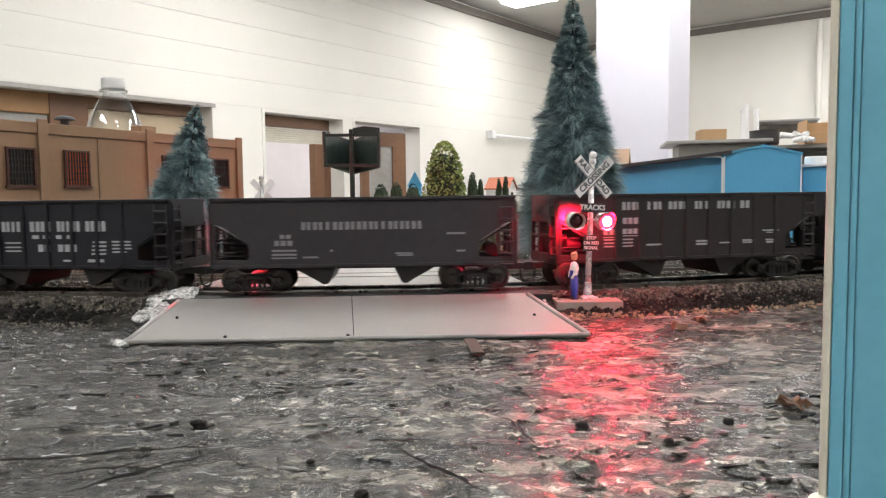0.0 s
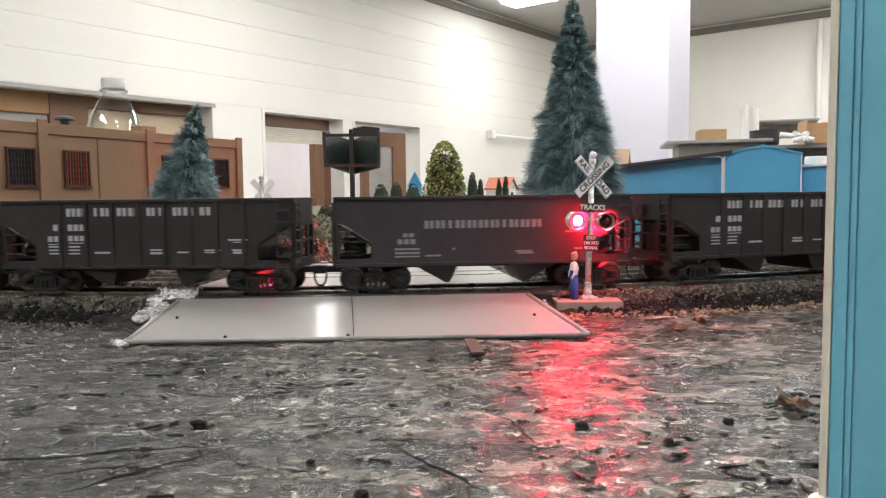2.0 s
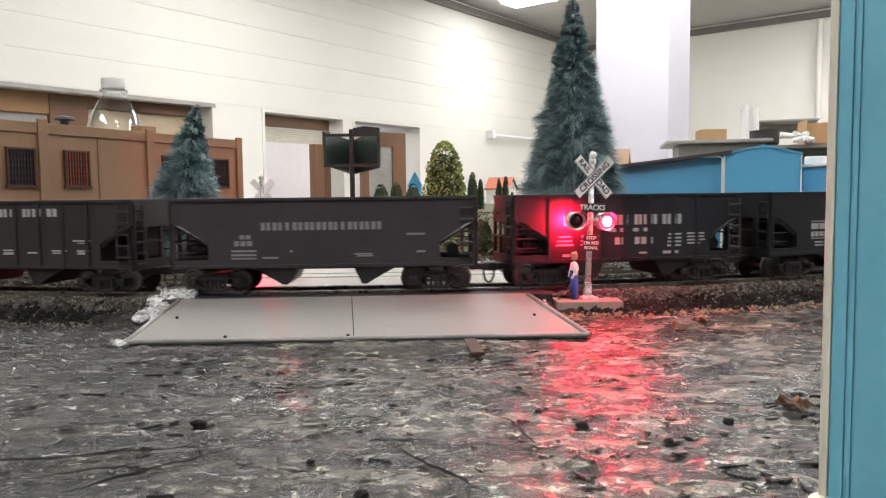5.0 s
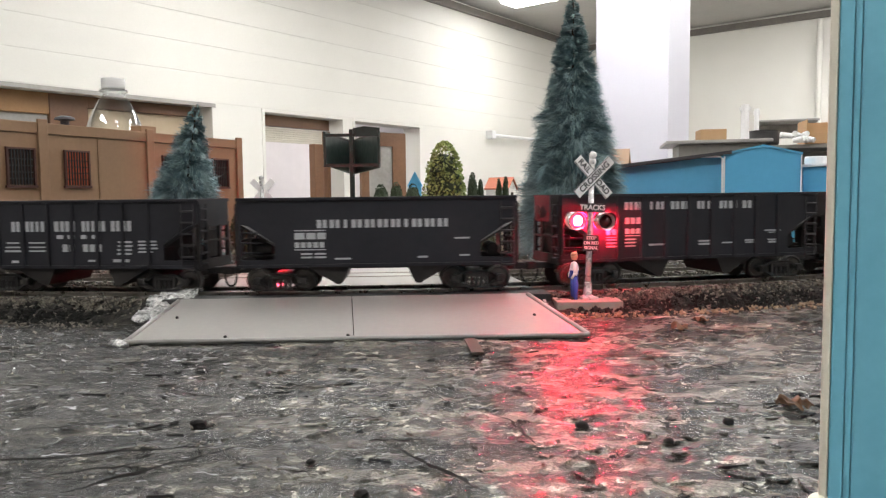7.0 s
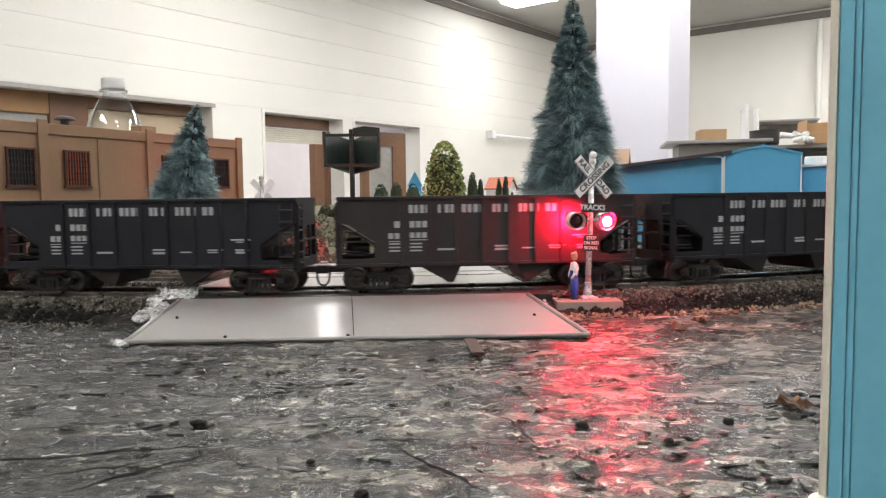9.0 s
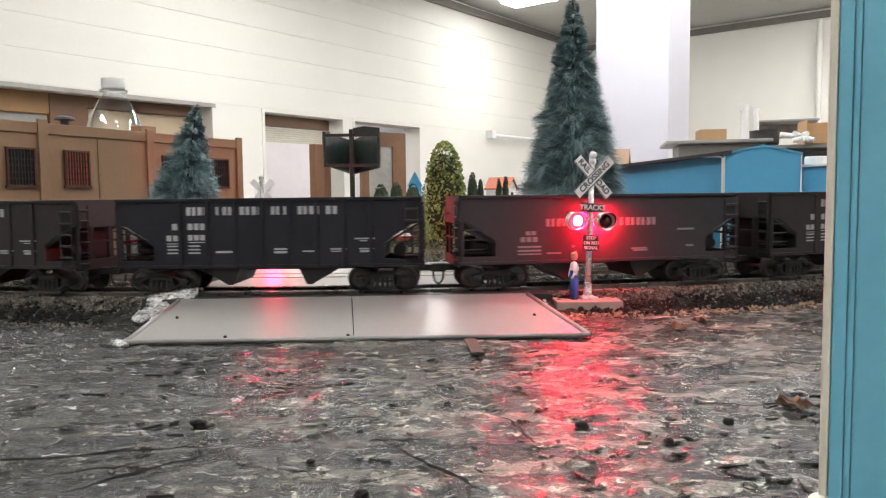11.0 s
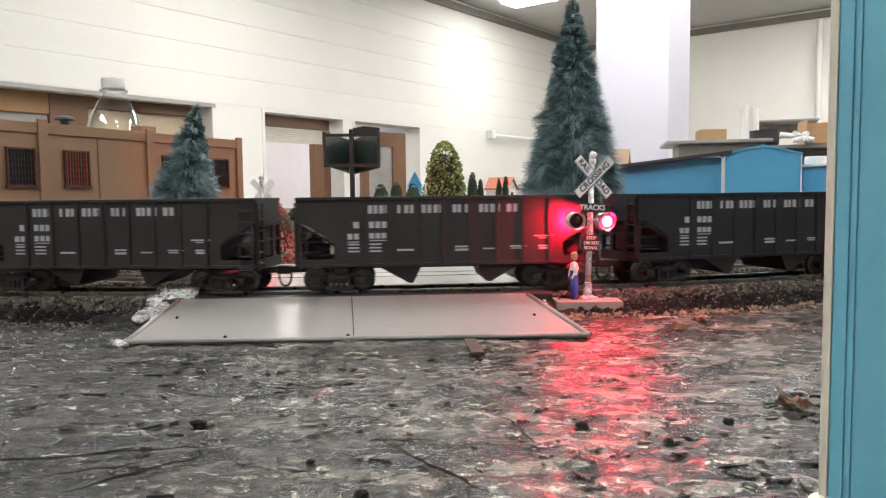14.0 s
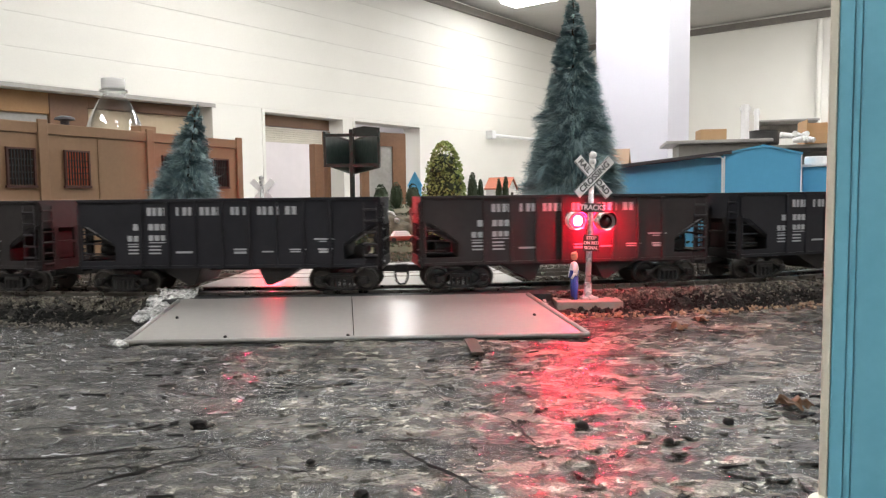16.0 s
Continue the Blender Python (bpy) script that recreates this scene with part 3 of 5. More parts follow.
def crossing():
    ramp = thing("crossing_ramp", "grey white styrene ramp up to the model crossing", "ramp", pose(0, 0, 0))
    fl, fr, bl, br = Vector((-0.1025, 0.2336, 0.0012)), Vector((0.0471, 0.2381, 0.0012)), Vector((-0.1033, 0.2868, 0.0076)), Vector((0.0330, 0.2937, 0.0076))

    def quad(p, q, r, s, thick):
        b = bmesh.new()
        top = [b.verts.new(v) for v in (p, q, r, s)]
        low = [b.verts.new(v - Vector((0, 0, thick))) for v in (p, q, r, s)]
        b.faces.new(top)
        b.faces.new(low[::-1])
        for i in range(4):
            j = (i + 1) % 4
            b.faces.new((top[i], low[i], low[j], top[j]))
        return b

    mid_f, mid_b = fl.lerp(fr, 0.49), bl.lerp(br, 0.49)
    e = Vector((0.00012, 0, 0))
    part("panel", quad(fl, mid_f - e, mid_b - e, bl, 0.0011), M_PLATE, ramp)
    part("panel", quad(mid_f + e, fr, br, mid_b + e, 0.0011), M_PLATE, ramp)
    for p, q in ((fl, bl), (fr, br), (fl, fr)):
        r = 0.0010 if p is fr else 0.0008
        part("edge_strip", tube(p, p.lerp(q, 0.95) if q is not fr else q, r, seg=10), M_PLATE, ramp, smooth=True)
    for a in (fl.lerp(fr, 0.22).lerp(bl, 0.06), fl.lerp(fr, 0.5).lerp(bl, 0.05), fl.lerp(fr, 0.9).lerp(br, 0.42), fl.lerp(fr, 0.1).lerp(bl, 0.5)):
        part("nail", ball(a + Vector((0, 0, 0.0002)), 0.0006, seg=8), M_BLACK, ramp, "dark nail head")
    road = thing("road_crossing", "grey white styrene road panels across the model tracks", "crossing", pose(0, 0, 0))
    for k, (o0, o1) in enumerate(((-0.0065, 0.0065), (0.0105, 0.0435), (0.0475, 0.0605), (0.0645, 0.0975), (0.1015, 0.1145))):
        dark = k == 0
        b = sweep([(o0, 0.0055), (o0, 0.0084 if not dark else 0.0072), (o1, 0.0084 if not dark else 0.0072), (o1, 0.0055)], CROSS_L - 0.002, CROSS_R, 0.01)
        part("road_panel", b, M_BLACK if dark else M_PLATE, road, "black panel between the rails" if dark else "")
    b = sweep([(0.1185, 0.0075), (0.1185, 0.0084), (0.17, 0.001), (0.17, 0.0)], CROSS_L - 0.002, CROSS_R, 0.01)
    part("far_ramp", b, M_PLATE, road)
    # dark strip between ramp and near rail
    b = sweep([(-0.0205, 0.004), (-0.0205, 0.0068), (-0.0105, 0.0074), (-0.0105, 0.004)], CROSS_L - 0.004, CROSS_R + 0.004, 0.01, jitter=0.0003)
    part("filler_strip", b, M_BLACK, road, "black filler strip beside the rail")
    # putty at both ends of the ramp
    for k, (x0, x1, y0, y1, h) in enumerate(((-0.1190, -0.1005, 0.276, 0.304, 0.0092), (0.030, 0.042, 0.286, 0.302, 0.006), (-0.1060, -0.1012, 0.2312, 0.2355, 0.0008))):
        b = bmesh.new()
        bmesh.ops.create_grid(b, x_segments=80, y_segments=80, size=0.5)
        gone = []
        for v in b.verts:
            u, w = v.co.x, v.co.y
            x, y = x0 + (u + 0.5) * (x1 - x0), y0 + (w + 0.5) * (y1 - y0)
            q = noise.noise((x * 190, y * 190, k + 0.4)) + 0.75 * noise.noise((x * 620, y * 620, k + 3.1))
            edge = (1.45 if k == 0 else 1.15) - 2.6 * max(abs(u), abs(w)) ** 1.5 + 0.5 * u * (1 if k == 0 else 0)
            if edge + q * 0.9 < 0.35:
                gone.append(v)
            v.co = Vector((x, y, 0.0006 + h * min(1, max(0, (w + 0.55))) + 0.0011 * q))
        bmesh.ops.delete(b, geom=gone, context="VERTS")
        bmesh.ops.solidify(b, geom=list(b.faces), thickness=0.0012)
        solid("putty", b, M_PUTTY, "lumpy white putty at the ramp's edge", "putty", kind="stuff", smooth=True)


# ---------------------------------------------------------------- the train
def letters(spans, z, h, y):
    """Plain paired bars in place of letters."""
    bm = bmesh.new()
    for a, b in spans:
        wd = b - a
        if wd > 0.0026:
            box(a, y - 0.00012, z - h / 2, a + wd * 0.44, y, z + h / 2, bm=bm)
            box(a + wd * 0.62, y - 0.00012, z - h / 2, b, y, z + h / 2, bm=bm)
        else:
            box(a + wd * 0.2, y - 0.00012, z - h / 2, b - wd * 0.2, y, z + h / 2, bm=bm)
    return bm


def bars(rows, y):
    bm = bmesh.new()
    for x0, x1, z, h in rows:
        box(x0, y - 0.00012, z - h / 2, x1, y, z + h / 2, bm=bm)
    return bm


MM = 0.001


def hopper(label, length, ribs, names, name_z, name_h, marks, paint, ink):
    """One two-bay open hopper; x along the track, z = 0 on the rail."""
    car = thing("hopper_car", label, "train car", group="hopper cars of the train")
    a, w = length / 2, 0.0152
    top, sill0, sill1 = 0.0382, 0.0108, 0.0136
    outline = [(-a, top), (-a, 0.0282), (-a + 0.0042, 0.0272), (-a + 0.0145, 0.0202), (-a + 0.0145, sill1), (-a, sill1), (-a, sill0),
               (a, sill0), (a, sill1), (a - 0.0145, sill1), (a - 0.0145, 0.0202), (a - 0.0042, 0.0272), (a, 0.0282), (a, top)]
    near_side = part("side", prism(outline, -w, -w + 0.0009), paint, car)
    far_side = again("side", near_side, car, pose(0, 0, 0, 0, 0, 180))
    rim = bmesh.new()
    for y in (-w, w):
        box(-a - 0.0004, y - 0.0007, top - 0.0009, a + 0.0004, y + 0.0007, top + 0.0003, 0.0002, bm=rim)
    for x in (-a, a):
        box(x - 0.0006, -w, top - 0.0009, x + 0.0006, w, top + 0.0002, bm=rim)
    part("top_rim", rim, paint, car)
    lower = bmesh.new()
    for y in (-w, w):
        box(-a, y - 0.0006, sill0 - 0.0004, a, y + 0.0006, sill0 + 0.0008, bm=lower)
    part("side_sill", lower, paint, car)
    for s in (-1, 1):
        part("end", box(s * a - 0.0005, -w + 0.001, 0.027, s * a + 0.0005, w - 0.001, top - 0.0008), paint, car)
        b = prism([(s * a, 0.0285), (s * (a - 0.0005), 0.0273), (s * (a - 0.0245), 0.0128), (s * (a - 0.0245), 0.014)], -w + 0.001, w - 0.001)
        part("slope_sheet", b, M_UNDER, car)
        x0, x1 = sorted((s * (a - 0.0150), s * (a - 0.0158)))
        part("bolster_web", box(x0, -w + 0.001, 0.0136, x1, w - 0.001, 0.0190), M_UNDER, car)
        b = bmesh.new()
        for y in (-w + 0.0012, w - 0.0012):
            box(s * a - 0.0007, y - 0.0007, sill1, s * a + 0.0007, y + 0.0007, 0.0285, bm=b)
        box(s * a - 0.0008, -w, 0.0095, s * a + 0.0008, w, 0.0136, bm=b)
        for y in (-0.0058, 0.0058):
            box(s * a - 0.0006, y - 0.0011, sill1, s * a + 0.0006, y + 0.0011, 0.0275, bm=b)
        box(s * a - 0.0005, -w + 0.001, 0.0205, s * a + 0.0005, w - 0.001, 0.0214, bm=b)
        x0, x1 = sorted((s * (a - 0.0040), s * (a - 0.0046)))
        part("end_brace", box(x0, 0.0005, sill1, x1, w - 0.001, 0.0250), M_UNDER, car)
        part("end_frame", b, M_UNDER, car)
        rungs = bmesh.new()
        for y in (-w + 0.0012, -w + 0.0068):
            tube((s * (a + 0.0009), y, 0.0105), (s * (a + 0.0009), y, top - 0.002), 0.0003, seg=6, bm=rungs)
        for i in range(6):
            tube((s * (a + 0.0011), -w + 0.0012, 0.0122 + i * 0.0044), (s * (a + 0.0011), -w + 0.0068, 0.0122 + i * 0.0044), 0.00036, seg=6, bm=rungs)
        part("end_ladder", rungs, paint, car)
        # coupler
        cp = part("coupler", box(s * a - 0.002, -0.0022, 0.0072, s * a + 0.0062, 0.0022, 0.0098, 0.0004) if s > 0 else box(-a - 0.0062, -0.0022, 0.0072, -a + 0.002, 0.0022, 0.0098, 0.0004), M_TRUCK, car)
        k = bmesh.new()
        x0, x1 = sorted((s * (a + 0.0060), s * (a + 0.0100)))
        box(x0, -0.0024, 0.0068, x1, 0.0024, 0.0102, 0.0006, bm=k)
        part("knuckle", k, M_TRUCK, cp)
        pts = [(s * (a + 0.0044 + 0.0026 * (u / 2.2) ** 2.5), 0.0005, 0.0075 - 0.0060 * math.sin(u / 2.2 * math.pi / 2)) for u in np.linspace(0, 2.2, 9)]
        part("trip_pin", wire(pts, 0.00042, 6), M_TRUCK, cp)
    # floor and chutes
    part("floor", box(-a + 0.024, -w + 0.001, 0.0105, a - 0.024, w - 0.001, 0.0130), M_UNDER, car)
    for g in (-1, 1):
        b = prism([(g * 0.0114, 0.0109), (g * 0.0146, 0.0040), (g * 0.0152, 0.0034), (g * 0.0172, 0.0034), (g * 0.0188, 0.0045), (g * 0.0302, 0.0109)], -0.0146, 0.0146)
        part("hopper_chute", b, M_UNDER, car)
    part("centre_sill", box(-a + 0.001, -0.0025, 0.0085, a - 0.001, 0.0025, 0.0112), M_UNDER, car)
    # brake gear on one end
    part("air_tank", tube((a - 0.009, -0.009, 0.0165), (a - 0.009, 0.006, 0.0165), 0.0026), M_UNDER, car, smooth=False)
    part("brake_platform", box(-a + 0.003, -0.004, 0.0136, -a + 0.009, 0.014, 0.0215, 0.0005), M_UNDER, car)
    b = tube((-a + 0.006, -0.008, 0.0175), (-a + 0.0125, -0.008, 0.0175), 0.0022)
    box(-a + 0.001, -0.0105, 0.0145, -a + 0.0135, -0.0055, 0.0152, bm=b)
    part("brake_cylinder", b, M_UNDER, car)
    b = lathe([(0.0028, -0.0002), (0.0032, 0), (0.0028, 0.0002)], 16, m=pose(-a - 0.0022, 0.006, 0.031, 0, 90, 0))
    tube((-a - 0.0022, 0.006, 0.031), (-a, 0.006, 0.031), 0.0003, seg=6, bm=b)
    part("brake_wheel", b, M_UNDER, car)
    if ribs:
        rb = None
        for i in range(8):
            x = -0.0358 + 0.011 * i
            if abs(x) > a - 0.012:
                continue
            for y, f in ((-w, -1), (w, 1)):
                if rb is None:
                    rb = part("side_rib", box(-0.0008, -0.0008, sill0, 0.0008, 0.0001, top - 0.001, 0.0002), paint, car, at=pose(x, y, 0))
                else:
                    again("side_rib", rb, car, pose(x, y, 0, 0, 0, 0 if f < 0 else 180))
    # ladders: stiles and rungs at two corners
    ladder = bmesh.new()
    for x in (0, 0.0052):
        tube((x, 0, 0.0085), (x, 0, top - 0.002), 0.00028, seg=6, bm=ladder)
    for i in range(6):
        z = 0.0105 + i * 0.0046
        tube((0, -0.0004, z), (0.0052, -0.0004, z), 0.00046, seg=6, bm=ladder)
    ld = part("ladder", ladder, M_CAR_DULL, car, at=pose(a - 0.0062, -w - 0.0009, 0))
    again("ladder", ld, car, pose(-a + 0.0062, w + 0.0009, 0, 0, 0, 180))
    gi = part("grab_iron", tube((0, 0, 0), (0.0085, 0, 0), 0.0003, seg=6), paint, car, at=pose(-a + 0.0008, -w + 0.0004, 0.0165))
    for z in (0.0165, 0.0205, 0.0245):
        if z > 0.017:
            again("grab_iron", gi, car, pose(-a + 0.0008, -w + 0.0004, z))
        again("grab_iron", gi, car, pose(a - 0.0008, w - 0.0004, z, 0, 0, 180))
    gp = part("corner_post", tube((0, 0, sill1), (0, 0, 0.0285), 0.0005, seg=6), paint, car, at=pose(-a + 0.001, -w + 0.0004, 0))
    again("corner_post", gp, car, pose(a - 0.001, w - 0.0004, 0))
    # lettering on both sides, piece by piece
    for span in names:
        o = part("letter", letters([span], name_z, name_h, -w - 0.0001), ink, near_side, "painted letter as plain bars")
        again("letter", o, far_side)
    split = []
    for x0, x1, z, h in marks:
        count = max(1, int((x1 - x0) / 0.0024)) if h > 0.0012 else 1
        for q in range(count):
            p0 = x0 + (x1 - x0) * q / count
            split.append((p0, p0 + (x1 - x0) / count * (0.74 if count > 1 else 1), z, h))
    for row in split:
        o = part("mark", bars([row], -w - 0.0001), ink, near_side, "small painted data bar")
        again("mark", o, far_side)
    # trucks
    first = None
    for s in (-1, 1):
        tr = part("truck", box(-0.0032, -0.011, 0.0048, 0.0032, 0.011, 0.0075, 0.0006), M_TRUCK, car, "four-wheel truck", at=pose(s * (a - 0.0160), 0, 0))
        if first is None:
            # an open cast frame: arched top member, dished lower member, columns, springs, journal boxes
            fr = bmesh.new()
            upper = [(-0.0112, 0.0054), (-0.0078, 0.0060), (-0.0048, 0.0078), (0.0048, 0.0078), (0.0078, 0.0060), (0.0112, 0.0054)]
            lower_bar = [(-0.0108, 0.0042), (-0.0074, 0.0040), (-0.0044, 0.0019), (0.0044, 0.0019), (0.0074, 0.0040), (0.0108, 0.0042)]
            for chain, t in ((upper, 0.0011), (lower_bar, 0.0010)):
                for (xa, za), (xb, zb) in zip(chain, chain[1:]):
                    prism([(xa, za), (xb, zb), (xb, zb - t), (xa, za - t)], -0.0009, 0.0009, bm=fr)
            for x in (-0.0040, 0.0040):
                box(x - 0.0006, -0.0008, 0.0016, x + 0.0006, 0.0008, 0.0074, bm=fr)
            box(-0.0036, -0.0013, 0.0052, 0.0036, 0.0008, 0.0068, 0.0003, bm=fr)
            for x in (-0.0093, 0.0093):
                box(x - 0.0015, -0.0020, 0.0032, x + 0.0015, 0.0008, 0.0062, 0.0005, bm=fr)
                tube((x, -0.0020, 0.0048), (x, -0.0024, 0.0048), 0.0009, seg=10, bm=fr)
            for x in (-0.0021, 0, 0.0021):
                tube((x, -0.0002, 0.0014), (x, -0.0002, 0.0054), 0.0009, seg=8, bm=fr)
            sf = part("side_frame", fr, M_TRUCK, tr, at=pose(0, -0.0118, 0))
            wh = bmesh.new()
            for y in (-0.0082, 0.0082):
                sg = -1 if y < 0 else 1
                lathe([(0.0054, -0.0012), (0.0048, -0.0007), (0.0048, 0.0010), (0.0041, 0.0012), (0.0036, 0.0006), (0.0014, 0.0006), (0.0012, 0.0013), (0.0, 0.0013)], 28,
                      bm=wh, m=pose(0, y, 0, -90 * sg, 0, 0))
            tube((0, -0.0105, 0), (0, 0.0105, 0), 0.0008, seg=8, bm=wh)
            wl = part("wheelset", wh, M_WHEEL, tr, at=pose(-0.0093, 0, 0.0048))
            again("wheelset", wl, tr, pose(0.0093, 0, 0.0048))
            first = (sf, wl)
        else:
            again("side_frame", first[0], tr, pose(0, -0.0118, 0))
            for x in (-0.0093, 0.0093):
                again("wheelset", first[1], tr, pose(x, 0, 0.0048))
        again("side_frame", first[0], tr, pose(0, 0.0118, 0, 0, 0, 180))
    return car


def spaced(*groups, grow=1.0, shift=0.0):
    return [((a * grow + shift) * MM, (b * grow + shift) * MM) for a, b in groups]


def build_cars():
    ribbed = spaced((-32.6, -29.1), (-28.3, -24.9), (-21.7, -19.9), (-18.7, -15.2), (-12.0, -8.3), (-7.4, -3.7), (0, 3.2), (4.4, 6.5), (10.4, 13.8), (14.8, 18.5), (21.2, 25.4), grow=1.045, shift=1.2)
    ribbed_marks = [((x0 * 1.045 + 1.2) * MM, (x1 * 1.045 + 1.2) * MM, z * MM, h * MM) for x0, x1, z, h in (
        (-38.3, -36, 27.2, 2.6), (-32.3, -25, 27.2, 2.6), (-40.6, -35.7, 22.6, 2.3), (-32.3, -25.2, 22.8, 2.2), (-40.6, -35.6, 20.4, .35), (-32.3, -25, 20.9, .35),
        (-40.4, -35.8, 19.4, .6), (-32.3, -27.7, 19.4, .6), (-40.4, -35.8, 18, .6), (-32.3, -27.7, 18, .6), (-40.4, -35.8, 16.6, .6), (-32.3, -27.7, 16.6, .6),
        (-21.7, -15, 16.9, .8), (0.9, 6, 17.9, .7), (0.9, 6, 16.6, .9), (11.8, 16.9, 16.9, .6), (22.6, 28.9, 17.7, .6), (22.8, 27, 16.8, .5), (32.1, 39.7, 21.8, .6), (34, 37, 20.9, .4), (33.7, 39.2, 17.7, .6), (34, 39, 16.7, .9))]
    plain = []
    x = -25.7
    for wd in (3.6, 3.6, 2.2, 3.8, 3.6, 3.8, 3.4, 2.2, 3.6, 3.6, 3.8):
        plain.append(((x * 1.025 + 1.2) * MM, ((x + wd) * 1.025 + 1.2) * MM))
        x += wd + 0.98
    plain_marks = [((x0 + 1.2) * MM, (x1 + 1.2) * MM, z * MM, h * MM) for x0, x1, z, h in (
        (-35, -30, 22.8, 1.6), (-37.2, -29.4, 20.2, 2.1), (-38.4, -28.4, 17.2, .8), (-38.4, -28.4, 15.6, .8), (-38.4, -28.4, 14.2, .6), (-26, -19.8, 14.4, .7),
        (-15, -14, 17, .9), (11, 18, 15.6, .6), (12, 18.4, 14.8, .6), (32, 39.4, 23.4, .8), (36, 39.5, 16.3, .8))]
    mid = []
    x = -24.4
    for wd in (3.9, 3.9, 2.3, 4.1, 3.9, 4.1, 3.7, 2.3, 3.9, 3.9, 4.1):
        mid.append((x * MM, (x + wd) * MM))
        x += wd + 1.25
    mid_marks = [(x0 * MM, x1 * MM, z * MM, h * MM) for x0, x1, z, h in (
        (-33.5, -21, 25.2, .4), (-33.4, -29.4, 23, 2.6), (-28.7, -25, 23, 2.6), (-24.4, -21, 23, 2.6), (-33.4, -21, 19.4, 2.2), (-33.5, -21, 17.5, .4),
        (-31, -26.5, 15.8, .7), (-25.5, -21, 15.8, .7), (-31, -26.5, 14.4, .7), (-25.5, -21, 14.4, .7), (-17.5, -11, 13.7, .7), (16, 20, 14, .8), (31, 37, 21.5, .7), (33, 37, 14.5, .7))]
    old = spaced((-30.6, -27), (-24.4, -21), (-20.4, -18.4), (-17.8, -14.6), (-12, -7.8), (-7.2, -3.2), (-.2, 3), (3.6, 5.4), (6, 9.6), (12.2, 15.8), (16.4, 20.6), grow=1.03, shift=1.8)
    old_marks = [((x0 + 1.8) * MM, (x1 + 1.8) * MM, z * MM, h * MM) for x0, x1, z, h in (
        (-11.5, -8.6, 23.4, 1.5), (-6.6, -3.7, 23.4, 1.5), (-.8, 1.6, 23.4, 1.5), (4, 7, 23.4, 1.5), (-9, -3, 18.8, 3), (0, 8.8, 18.8, 3),
        (-34, -28.4, 21, .6), (-34.6, -28, 19.2, .6), (-35, -27, 17.6, .8), (-24, -16.4, 21, .6), (-24, -16.4, 19.2, .6), (-24, -16, 17.6, .6),
        (15.4, 21.4, 21.2, .8), (15.2, 21.4, 19.6, .8), (15, 21.2, 18, .8), (14.8, 21, 16.4, .8), (24, 32, 21.4, .7), (24, 32, 20, .7), (24, 32.4, 18.6, .7), (24, 30, 17.2, .7),
        (13, 20, 13.6, 1.2), (2, 7, 13.6, .8), (-32, -29, 13.2, 1))]
    ribbed_label = "black ribbed two-bay hopper car with white block lettering"
    plain_label = "weathered black smooth-sided hopper car with faded lettering"
    return {
        "R": hopper(ribbed_label, 0.1224, True, ribbed, 0.0334, 0.0033, ribbed_marks, M_CAR, M_LETTER),
        "Q": hopper("brown black ribbed two-bay hopper car with white block lettering", 0.1224, True, ribbed, 0.0334, 0.0033, ribbed_marks, M_CAR_BROWN, M_LETTER),
        "B": hopper(plain_label, 0.1220, False, plain, 0.0270, 0.0032, plain_marks, M_CAR_DULL, M_LETTER_DULL),
        "M": hopper("black smooth-sided short hopper car with white block lettering", 0.1120, False, mid, 0.0278, 0.0033, mid_marks, M_CAR, M_LETTER),
        "S": hopper("short black ribbed hopper car with large white lettering", 0.1020, True, old, 0.0277, 0.0042, old_marks, M_CAR, M_LETTER),
    }


SPEED = 0.1125
# kind of car, and where its middle stands on the track at the start
TRAIN = [("S", -0.0985), ("B", 0.0278), ("Q", 0.1652), ("B", 0.3012), ("Q", 0.4388), ("B", 0.5744), ("S", 0.6998), ("M", 0.8207), ("R", 0.9538),
         ("Q", 1.0902), ("R", 1.2276), ("B", 1.3629), ("Q", 1.5004), ("Q", 1.6367), ("R", 1.7741), ("Q", 1.9106), ("R", 2.0471)]


def car_place(s):
    """Pose of a car whose trucks ride the line at s."""
    x0, y0, _ = line(s - 0.0415)
    x1, y1, _ = line(s + 0.0415)
    return pose((x0 + x1) / 2, (y0 + y1) / 2, RAIL_Z, 0, 0, math.degrees(math.atan2(y1 - y0, x1 - x0)))


def train():
    kinds = build_cars()
    used, cars = set(), []
    for kind, s in TRAIN:
        car = kinds[kind] if kind not in used else copy_thing(kinds[kind], car_place(s))
        used.add(kind)
        cars.append((car, s))
    return cars


# ---------------------------------------------------------------- crossing signs
FLASH_0, FLASH_HALF = 0.5, 0.6445
LAMPS = []


